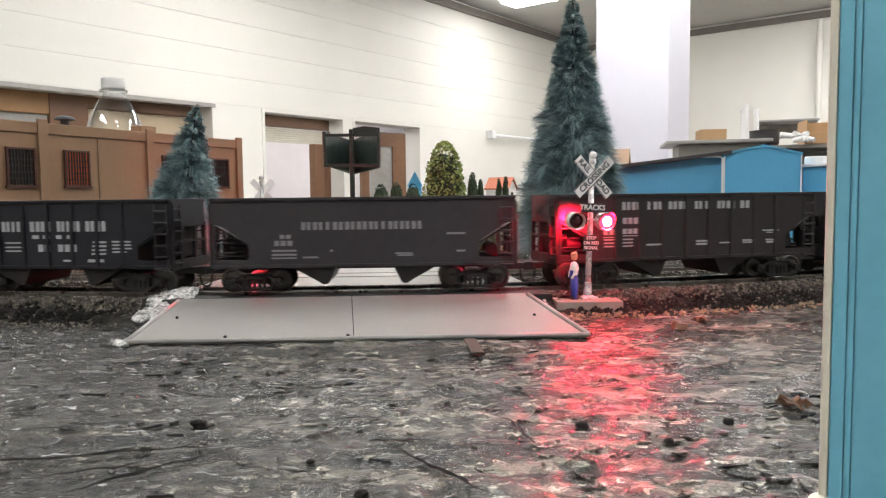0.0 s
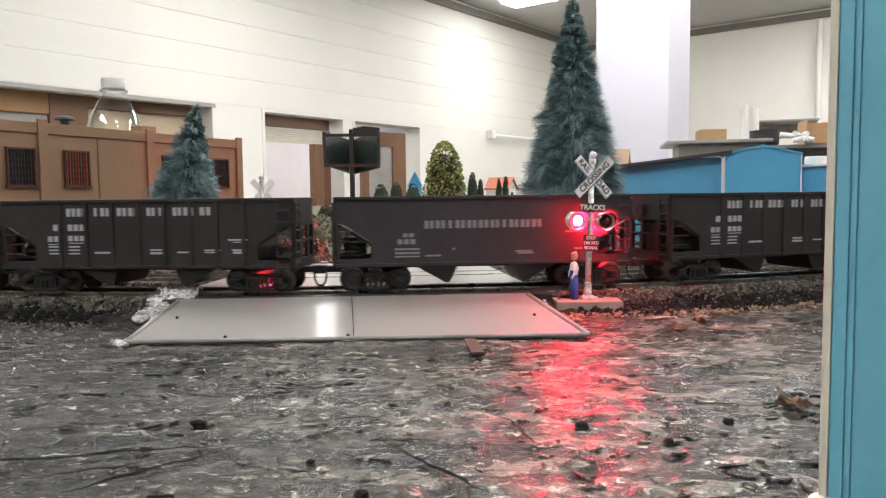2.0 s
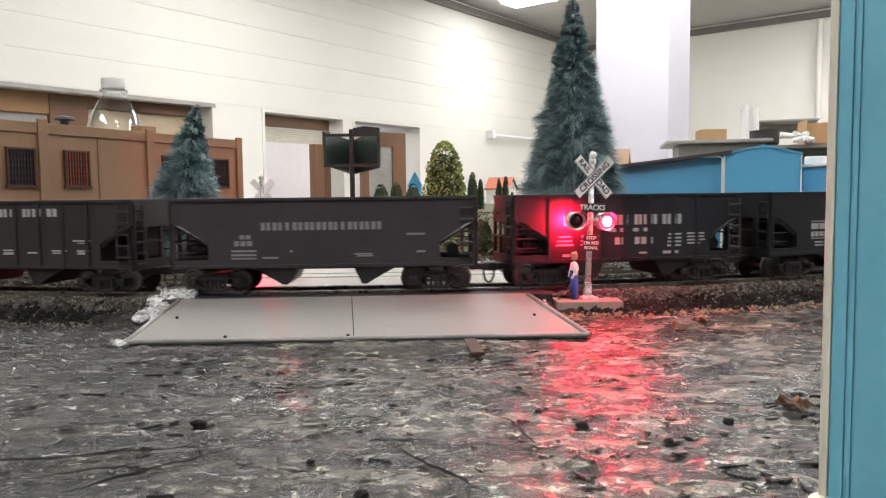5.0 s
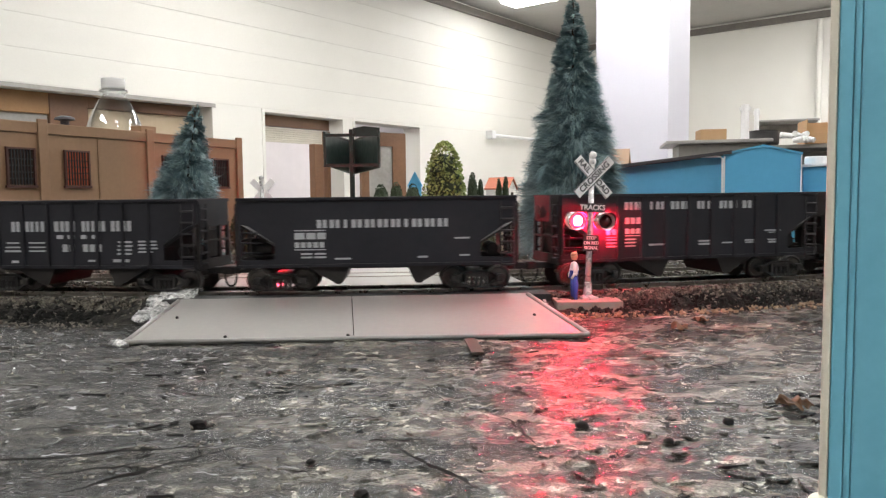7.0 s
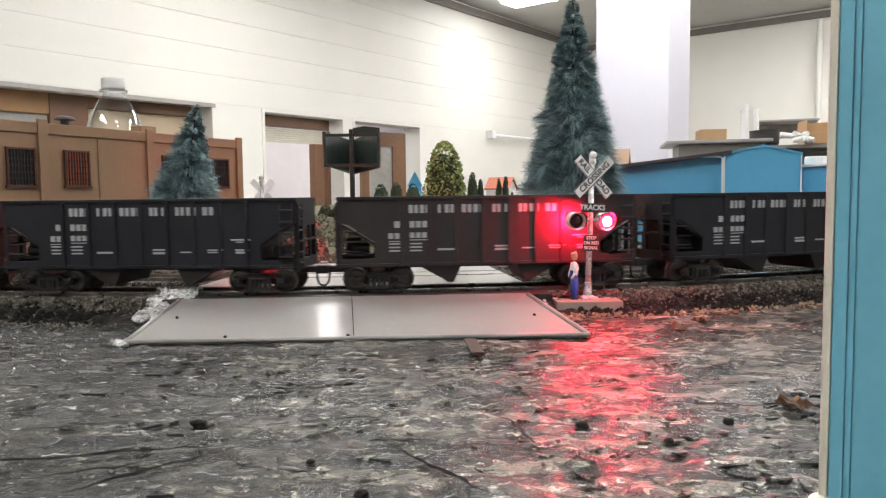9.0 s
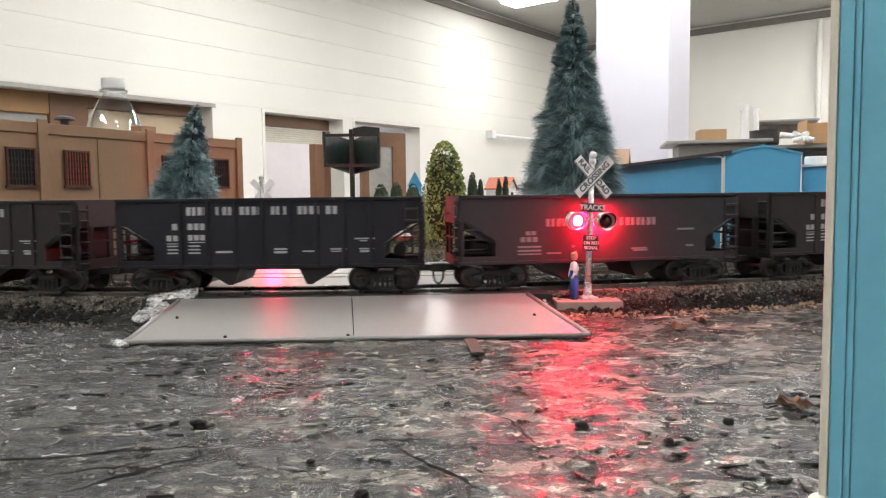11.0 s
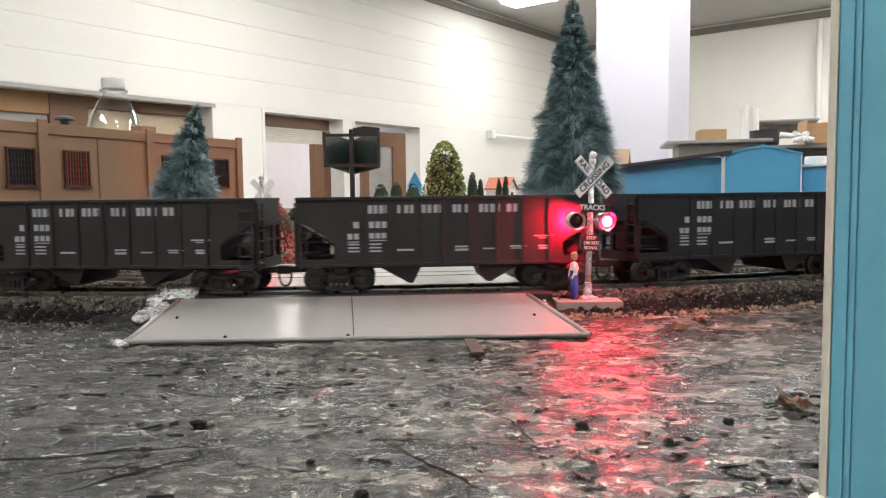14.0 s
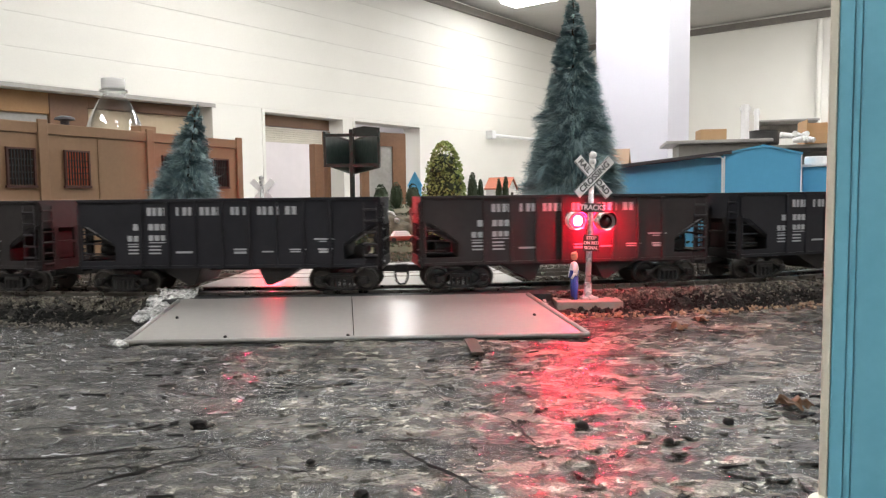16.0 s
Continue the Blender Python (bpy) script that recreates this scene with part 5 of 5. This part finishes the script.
def far_things():
    # grassy rise behind the tracks
    verts, faces = [], []
    nx, ny = 90, 50
    for j in range(ny + 1):
        for i in range(nx + 1):
            x, y = -0.35 + 0.9 * i / nx, 0.56 + 1.5 * j / ny
            e = min(1, j / 6, i / 5, (nx - i) / 5, (ny - j) / 5)
            verts.append((x, y, e * (0.006 + 0.004 * noise.noise((x * 9, y * 9, 1)) + 0.002 * noise.noise((x * 60, y * 60, 2)) + 0.021 * (lambda u: u * u * (3 - 2 * u))(min(1, max(0, (y - 0.755) / 0.11)))) - 0.001))
    for j in range(ny):
        for i in range(nx):
            a = j * (nx + 1) + i
            faces.append((a, a + 1, a + nx + 2, a + nx + 1))
    me = bpy.data.meshes.new("grass")
    me.from_pydata(verts, [], faces)
    me.materials.append(M_GRASS)
    me.shade_smooth()
    tagged(new("grass", me), "scenic turf behind the tracks, dry and green", "grass", kind="stuff")
    small_house(0.175, 1.85, 0.024, 0.05, 0.067, "small white model house with a terracotta roof", M_SIGN_WHITE, M_TERRA, 60)
    small_house(-0.065, 1.75, 0.024, 0.03, 0.080, "small model chapel with a blue gable roof", M_BLUE, M_BLUE, 0)
    small_house(0.40, 1.6, 0.024, 0.08, 0.118, "model house with a brown tiled roof", M_CREAM, M_BROWN, 70)
    for k, (px, py, h, w) in enumerate(((0.045, 1.1, 0.078, 0.018), (0.058, 1.12, 0.068, 0.012), (0.092, 1.2, 0.07, 0.012), (0.103, 1.2, 0.074, 0.012), (-0.1, 1.2, 0.064, 0.03), (-0.078, 1.25, 0.068, 0.026), (-0.052, 1.3, 0.066, 0.03))):
        leaf_clump("model_shrub", "small dark green model shrub", px, py, 0.022, h - 0.019, w, 20 + k, 500, M_BUSH_DARK, 0.002, 2.0)
    for k, (px, py, h, w) in enumerate(((-0.205, 0.53, 0.034, 0.02), (-0.165, 0.60, 0.036, 0.022), (-0.075, 0.66, 0.03, 0.02), (0.03, 0.56, 0.028, 0.02))):
        leaf_clump("model_shrub", "low dry green model shrub", px, py, 0.0, h, w, 40 + k, 500, M_GRASS, 0.0022, 2.0)
    mound = bmesh.new()
    bmesh.ops.create_icosphere(mound, subdivisions=5, radius=1)
    for v in mound.verts:
        q = v.co.normalized()
        v.co = Vector((q.x * 0.040, q.y * 0.030, max(q.z, -0.05) * 0.027)) * (1 + 0.16 * noise.noise(q * 3.1) + 0.07 * noise.noise(q * 11))
    solid("mound", mound, M_TURF_DRY, "dry tan mound behind the tracks", "mound", pose(-0.062, 0.715, 0.003), kind="structure", smooth=True)
    rk = random.Random(77)
    for k in range(13):
        b = bmesh.new()
        bmesh.ops.create_icosphere(b, subdivisions=2, radius=1)
        r = rk.uniform(0.0035, 0.0085)
        for v in b.verts:
            q = v.co.normalized()
            v.co = q * r * (0.8 + 0.45 * noise.noise(q * 1.8 + Vector((k * 7.3, 0, 0))))
            v.co.z *= 0.75
        ox, oy = rk.uniform(-0.022, 0.020), rk.uniform(-0.02, 0.012)
        z = 0.003 + 0.027 * math.sqrt(max(0.0, 1 - (ox / 0.040) ** 2 - (oy / 0.030) ** 2))
        solid("pale_rock", b, M_ROCK, "pale grey rock on the dry mound", "rock", pose(-0.062 + ox, 0.715 + oy, z + 0.001, 0, 0, k * 50), group="pale rocks")
    v = thing("model_car", "small white and red model car beside the mound", "model car", pose(-0.037, 0.655, 0.0065, 0, 0, 14))
    part("body", box(-0.013, -0.006, 0.0015, 0.013, 0.006, 0.0055, 0.0012), M_CAR_RED, v, "red lower body")
    part("cabin", prism([(-0.009, 0.0054), (0.008, 0.0054), (0.005, 0.0095), (-0.006, 0.0095)], -0.0052, 0.0052), M_SIGN_WHITE, v, "white cabin")
    wm2 = mesh_of(tube((0, -0.0066, 0), (0, -0.0048, 0), 0.0021, seg=14), M_BLACK, name="wheel")
    for x in (-0.008, 0.008):
        for y in (0.0, 0.0114):
            o = new("wheel", wm2)
            o.parent = v
            o.matrix_basis = pose(x, y, 0.0021)
    for k, (px, py, h, w) in enumerate(((-0.128, 0.56, 0.044, 0.034), (-0.104, 0.575, 0.030, 0.030))):
        leaf_clump("dry_shrub", "dry pinkish tan model shrub behind the signal", px, py, 0.0, h, w, 90 + k, 900, M_SHRUB_TAN, 0.0022, 1.6)
    rnd = random.Random(31)
    for k in range(16):
        px, py = rnd.uniform(-0.27, 0.03), rnd.uniform(0.80, 1.0)
        leaf_clump("model_shrub", "low rusty and green model shrub on the rise", px, py, 0.018, rnd.uniform(0.012, 0.022), rnd.uniform(0.016, 0.03), 60 + k, 260, rnd.choice((M_BUSH_DARK, M_TURF_DRY, M_GRASS)), 0.0024, 2.0)
    # shelf with clutter against the back
    sh = thing("metal_shelf", "grey steel shelf with a slanted top", "shelf", pose(1.33, 3.55, 0, 0, 0, -12))
    part("top", box(-0.26, -0.2, 0.273, 0.2, 0.2, 0.288, 0.003), M_STEEL, sh)
    part("frame", box(-0.2, -0.15, 0.2, 0.16, 0.15, 0.272, 0.003), M_STEEL, sh)
    for x in (-0.18, 0.14):
        for y in (-0.13, 0.13):
            part("leg", box(x - 0.015, y - 0.015, FLOOR_Z, x + 0.015, y + 0.015, 0.2), M_STEEL, sh)
    solid("cardboard_box", box(-0.072, -0.06, 0, 0.045, 0.06, 0.054, 0.002), M_CARD, "closed brown cardboard box on the shelf", "box", pose(1.285, 3.5, 0.288, 0, 0, -8))
    cb = thing("storage_cabinet", "grey steel cabinet with open shelves", "cabinet", pose(1.75, 3.75, 0, 0, 0, -20))
    part("top", box(-0.3, -0.2, 0.255, 0.4, 0.2, 0.275, 0.003), M_STEEL, cb)
    for x in (-0.28, 0.38):
        part("side", box(x - 0.012, -0.2, FLOOR_Z, x + 0.012, 0.2, 0.255), M_STEEL, cb)
    part("back", box(-0.27, 0.17, FLOOR_Z, 0.37, 0.19, 0.255), M_STEEL, cb)
    solid("black_pan", lathe([(0.060, 0), (0.068, 0.01), (0.068, 0.068), (0.071, 0.072), (0.064, 0.072), (0.06, 0.06), (0, 0.055)], 32), M_BLACK, "round black plastic tub on the cabinet", "tub", pose(1.585, 3.64, 0.275), smooth=False)
    for x, y, h, r in ((1.575, 3.85, 0.225, 0.020), (1.640, 3.86, 0.205, 0.012)):
        b = tube((0, 0, 0), (0, 0, h), r, seg=16)
        tube((0, 0, h - 0.03), (0, 0, h - 0.012), r * 1.35, seg=16, bm=b)
        solid("pvc_pipe", b, M_WHITE, "short upright white plastic pipe", "pipe", pose(x, y, 0.275))
    b = box(-0.16, -0.12, 0, 0.16, 0.12, 0.012, 0.003)
    box(-0.15, 0.1, -0.08, 0.15, 0.118, 0, bm=b)
    for x in (-0.15, 0.14):
        box(x, 0.09, FLOOR_Z - 0.445, x + 0.012, 0.1, -0.0, bm=b)
    solid("steel_rack", b, M_STEEL, "grey steel rack with a top shelf on posts", "rack", pose(2.0, 4.3, 0.445, 0, 0, -20))
    bx = bmesh.new()
    for x0, x1, y0, y1, z0, z1 in ((-0.10, 0.12, -0.1, 0.1, 0, 0.004), (-0.10, 0.12, 0.096, 0.1, 0.004, 0.115), (-0.10, 0.12, -0.1, -0.096, 0.004, 0.05), (0.0, 0.12, -0.101, -0.097, 0.05, 0.115), (-0.10, -0.096, -0.096, 0.096, 0.004, 0.115), (0.116, 0.12, -0.096, 0.096, 0.004, 0.115)):
        box(x0, y0, z0, x1, y1, z1, bm=bx)
    solid("cardboard_box", bx, M_CARD, "open brown cardboard box on the cabinet", "box", pose(1.86, 3.6, 0.275, 0, 0, -14))
    for k in range(8):
        b = tube((0, 0, 0), (0, 0, 0.052), 0.0125, seg=14)
        tube((0, 0, -0.001), (0, 0, 0.053), 0.005, seg=10, bm=b)
        solid("white_roll", b, M_WHITE, "white paper roll lying on the cabinet", "roll", pose(1.655 + 0.024 * (k % 5), 3.48 + 0.022 * (k % 2), 0.289 + 0.022 * (k // 5), 82, 0, 30 + 47 * k), group="white rolls")


# ---------------------------------------------------------------- loose grains
def grains():
    rnd = random.Random(11)

    def scatter(name, label, n, mt, place, r0, r1):
        verts, faces = [], []
        for _ in range(n):
            x, y, z = place()
            r = rnd.uniform(r0, r1)
            c = Vector((x, y, z))
            k = len(verts)
            dirs = [Vector((1, 0, 0)), Vector((-1, 0, 0)), Vector((0, 1, 0)), Vector((0, -1, 0)), Vector((0, 0, 1)), Vector((0, 0, -1))]
            rot = Euler((rnd.uniform(0, 6), rnd.uniform(0, 6), rnd.uniform(0, 6))).to_matrix()
            verts += [tuple(c + rot @ (d * r * rnd.uniform(0.5, 1.2))) for d in dirs]
            for a, b, d in ((0, 2, 4), (2, 1, 4), (1, 3, 4), (3, 0, 4), (2, 0, 5), (1, 2, 5), (3, 1, 5), (0, 3, 5)):
                faces.append((k + a, k + b, k + d))
        me = bpy.data.meshes.new(name)
        me.from_pydata(verts, [], faces)
        me.materials.append(mt)
        tagged(new(name, me), label, "gravel", kind="stuff")

    def on_bed(off):
        def f():
            while True:
                s = rnd.uniform(-0.33, 0.33)
                o = rnd.uniform(-0.031, 0.027)
                if off == 0 and CROSS_L - 0.01 < s < CROSS_R + 0.005 or (off and CROSS_L < s < CROSS_R):
                    continue
                if abs(o) < 0.0105 and rnd.random() < 0.7:
                    continue
                break
            x, y, _ = line(s, off + o)
            h = 0.0062 * min(1, max(0, (0.031 - abs(o)) / 0.011))
            return x, y, h + rnd.uniform(-0.0004, 0.0004)
        return f

    for off in (0.0, 0.054, 0.108):
        scatter("ballast", "fine dark ballast beside a model track", 6000, M_STONE, on_bed(off), 0.0004, 0.0013)

    def on_slope(o0, o1):
        def f():
            while True:
                s = rnd.uniform(-0.3, 0.3)
                o = rnd.uniform(o0, o1) + 0.007 * noise.noise((s * 55, 0.5, 0.5)) + 0.003 * noise.noise((s * 210, 3.5, 0.5))
                if not CROSS_L - 0.02 < s < CROSS_R + 0.012 and o < -0.0128:
                    break
            x, y, _ = line(s, o)
            return x, y, 0.0056 * min(1, max(0, (o + 0.038) / 0.024)) + rnd.uniform(-0.0003, 0.0006)
        return f

    scatter("black_clumps", "clumps of black ballast on the slope of the track bed", 3800, M_SPLINTER, on_slope(-0.037, -0.022), 0.0006, 0.0017)
    scatter("grey_clumps", "grey and tan ballast along the shoulder of the track bed", 2600, M_STONE, on_slope(-0.021, -0.012), 0.0003, 0.0010)
    scatter("loose_ballast", "scattered grey ballast low on the slope", 900, M_STONE, on_slope(-0.040, -0.020), 0.0003, 0.0012)

    def on_turf():
        x, y = rnd.uniform(-0.3, 0.3), 0.455 + 0.42 * rnd.random()
        if -0.1 < x < 0.06 and y < 0.52:
            y += 0.08
        u = min(1, max(0, (y - 0.755) / 0.11))
        return x, y, 0.0012 + (0.005 if y > 0.6 else 0.0) + 0.021 * u * u * (3 - 2 * u)

    scatter("turf_green", "coarse green turf behind the tracks", 5000, M_BUSH_DARK, on_turf, 0.0006, 0.0016)
    scatter("turf_dry", "coarse dry tan turf behind the tracks", 8000, M_TURF_DRY, on_turf, 0.0006, 0.0017)

    def at_foot():
        s = rnd.uniform(0.1, 0.33)
        x, y, _ = line(s, -0.031 - abs(rnd.gauss(0, 0.007)))
        return x, y, 0.0004

    scatter("tan_crumbs", "tan crumbs along the foot of the track bed", 800, M_CRUMB, at_foot, 0.0002, 0.0013)

    def at_foot_left():
        s = rnd.uniform(-0.3, -0.06)
        x, y, _ = line(s, -0.037 - abs(rnd.gauss(0, 0.006)))
        return x, y, 0.0003

    scatter("dark_crumbs", "dark crumbs along the foot of the track bed", 700, M_STONE, at_foot_left, 0.0003, 0.0011)

    def open_board():
        return rnd.uniform(-0.22, 0.2), 0.11 + 0.15 * rnd.random() ** 1.3, 0.0004

    scatter("paint_flakes", "flakes of paint and dirt on the board", 420, M_STONE, open_board, 0.0002, 0.0007)
    scatter("pale_flakes", "pale specks on the board", 90, M_STONE, open_board, 0.0001, 0.0005)

    def wet_side():
        return -0.06 - 0.16 * rnd.random(), 0.12 + 0.15 * rnd.random(), 0.0004

    # white grains modelled in place of lamp glints on the glossy board
    scatter("white_flakes", "white flecks standing in for glints on the darker board", 45, M_PUTTY, wet_side, 0.0001, 0.00045)
    # flat strands of the board, lifted and painted over, and black gouged splinters
    def strands(name, label, n, mt, l0, l1, w0, w1, thick, lift, tilt, spread):
        verts, faces = [], []
        for _ in range(n):
            x, y = rnd.uniform(-0.24, 0.21), 0.105 + 0.16 * rnd.random() ** 1.2
            ln, wd = rnd.uniform(l0, l1) * (0.5 + rnd.random()), rnd.uniform(w0, w1)
            m = pose(x, y, lift, rnd.uniform(-tilt, tilt), rnd.uniform(-tilt, tilt), rnd.gauss(0, spread))
            k = len(verts)
            ring = []
            for q in range(10):
                u = 2 * math.pi * q / 10
                ring.append((ln / 2 * math.cos(u) * rnd.uniform(0.75, 1.1), wd / 2 * math.sin(u) * rnd.uniform(0.5, 1.15)))
            for z, f in ((-thick, 1.0), (thick * 0.4, 0.86)):
                verts += [tuple(m @ Vector((a * f, c * f, z))) for a, c in ring]
            faces.append(tuple(k + 10 + q for q in range(10)))
            for q in range(10):
                p = (q + 1) % 10
                faces.append((k + q, k + p, k + 10 + p, k + 10 + q))
        me = bpy.data.meshes.new(name)
        me.from_pydata(verts, [], faces)
        me.materials.append(mt)
        tagged(new(name, me), label, "wood strands", kind="stuff")

    strands("board_strands", "flat painted strands standing proud of the board", 900, M_GROUND, 0.0016, 0.007, 0.0008, 0.0032, 0.0003, 0.0002, 3.0, 50)
    strands("dark_splinters", "thin black splinters and gouges in the board", 110, M_SPLINTER, 0.0010, 0.0060, 0.0002, 0.0006, 0.0003, 0.0002, 2, 24)
    # long open cracks between strands
    for x0, y0, x1, y1, wd in ((-0.0892, 0.1442, -0.0647, 0.1506, 1.0), (-0.0607, 0.1131, -0.0386, 0.1334, 1.3), (-0.0581, 0.2091, 0.0189, 0.2126, 0.7), (-0.0032, 0.1917, 0.0307, 0.1978, 1.1), (0.0657, 0.1897, 0.0856, 0.2019, 0.8), (0.0849, 0.2019, 0.1017, 0.1911, 1.5), (-0.0102, 0.1325, 0.0071, 0.1112, 1.0), (0.0327, 0.1964, 0.0639, 0.2030, 0.6), (-0.0718, 0.1184, -0.0490, 0.1274, 0.9), (-0.0266, 0.1492, -0.0117, 0.1525, 0.7), (-0.0157, 0.1351, -0.0019, 0.1369, 0.9), (0.0130, 0.2251, 0.0404, 0.2314, 0.5), (0.0613, 0.2358, 0.0893, 0.2419, 0.5), (0.0613, 0.1730, 0.0750, 0.1766, 0.6), (-0.0427, 0.1724, -0.0314, 0.1770, 0.6), (0.0417, 0.1467, 0.0468, 0.1395, 1.0), (0.0111, 0.1525, 0.0178, 0.1316, 0.6),
                               (-0.1180, 0.1565, -0.0880, 0.1585, 1.1), (-0.0900, 0.1270, -0.0450, 0.1330, 1.2), (0.0300, 0.2060, 0.0720, 0.2085, 0.7), (0.0980, 0.2150, 0.1240, 0.2060, 1.6), (0.0500, 0.1600, 0.0690, 0.1560, 1.0), (-0.0330, 0.2200, 0.0120, 0.2245, 0.6)):
        b = bmesh.new()
        count = 26
        left, right = [], []
        d = Vector((x1 - x0, y1 - y0, 0))
        side = Vector((-d.y, d.x, 0)).normalized()
        for q in range(count + 1):
            f = q / count
            c = Vector((x0, y0, 0)) + d * f + side * 0.0016 * noise.noise((x0 * 99 + f * 5, y0 * 99, 1))
            half = wd * MM * 0.5 * (0.25 + 0.75 * math.sin(math.pi * f)) * (1 + 0.8 * noise.noise((f * 14, x0 * 77, 4)))
            for lane, o in ((left, half), (right, -half)):
                v = c + side * o
                lane.append(b.verts.new((v.x, v.y, 0.0010 + 0.0002 * noise.noise((v.x * 300, v.y * 300, 7)))))
        for q in range(count):
            b.faces.new((left[q], right[q], right[q + 1], left[q + 1]))
        bmesh.ops.solidify(b, geom=list(b.faces), thickness=0.0009)
        solid("board_crack", b, M_SPLINTER, "long black crack in the painted board", "crack", group="board cracks", kind="structure")
    for x, y, r in ((0.0275, 0.1443, 1.5), (0.0421, 0.1354, 1.0), (-0.0507, 0.1482, 1.7), (-0.0661, 0.1704, 0.7), (0.0179, 0.1749, 0.8), (-0.0132, 0.1122, 1.2), (0.0579, 0.1469, 1.1), (-0.0239, 0.1272, 0.9)):
        b = bmesh.new()
        bmesh.ops.create_icosphere(b, subdivisions=2, radius=r * MM)
        for v in b.verts:
            v.co *= 1 + 0.5 * noise.noise(v.co * 900 + Vector((x * 300, 0, 0)))
            v.co.z *= 0.6
        solid("ballast_stone", b, M_SPLINTER, "loose black ballast stone on the board", "stone", pose(x, y, r * MM * 0.45, 0, 0, x * 5000), group="loose stones", smooth=False)
    chip = box(-0.0019, -0.0105, -0.0004, 0.0019, 0.0105, 0.0004, 0.0002)
    solid("grey_chip", chip, M_TRUNK, "flat grey wood chip lying on the board", "chip", pose(0.0090, 0.2205, 0.0014, 0, 0, 4))
    # two dry leaves
    for x, y, r in ((0.0756, 0.1561, 0.0026), (0.081, 0.2496, 0.0022), (0.0939, 0.2658, 0.0022)):
        b = bmesh.new()
        bmesh.ops.create_grid(b, x_segments=8, y_segments=8, size=r)
        for v in b.verts:
            q = noise.noise_vector(v.co * 420 + Vector((x * 900, 0, 0)))
            v.co += q * r * 0.55
            v.co.z = abs(v.co.z) * 2.6 + r * 0.25
        bmesh.ops.solidify(b, geom=list(b.faces), thickness=0.0002)
        solid("dry_leaf", b, M_LEAF_DRY, "crumpled dry brown leaf fragment on the board", "leaf", pose(x, y, 0, 0, 0, x * 4000))


# ---------------------------------------------------------------- build
room()
ceiling_lights()
board()
tracks()
crossing()
signs()
figure()
bristle_tree(0.0920, 0.52, 0.186, 0.108, 3, "large blue-green bottle-brush model fir tree")
bristle_tree(-0.1750, 0.48, 0.109, 0.084, 5, "small blue-green bottle-brush model fir tree, leaning", lean=8.9)
brown_building()
bottle()
leaf_clump("topiary_bush", "rounded yellow-green model bush", 0.002, 0.655, 0.0, 0.095, 0.041, 7, 3000, M_BUSH, 0.0021, 3.2)
billboard()
blue_buildings()
far_things()
grains()
CARS = train()


def motions():
    for car, s in CARS:
        rows = []
        for i in range(33):
            t = 16.0 * i / 32
            rows.append((t, car_place(s - SPEED * t)))
        walk(car, rows)
    for car, s in CARS:
        for tr in car.children:
            for wh in tr.children:
                if wh.name.startswith("wheelset"):
                    x = wh.matrix_basis.translation.x
                    walk(wh, [(f / FPS, pose(x, 0, 0.0048, 0, -math.degrees(SPEED * f / FPS / 0.0048) % 360, 0)) for f in range(16 * FPS + 1)])
    for ob, side in LAMPS:
        # side 1 shows its light first; both turn half round at each change
        step = 1.0 / FPS
        turn = 0.0 if side == 1 else 180.0
        rows = [(0.0, pose(0, 0, 0, 0, 0, turn))]
        k = 0
        while FLASH_0 + FLASH_HALF * k < 16.0:
            t = {4: 3.1, 21: 14.0}.get(k, round((FLASH_0 + FLASH_HALF * k) * FPS) * step)
            for j in range(4):
                rows.append((t - (3 - j) * step, pose(0, 0, 0, 0, 0, turn + 60 * j)))
            turn += 180
            k += 1
        rows.append((16.0, pose(0, 0, 0, 0, 0, turn)))
        walk(ob, rows)


motions()
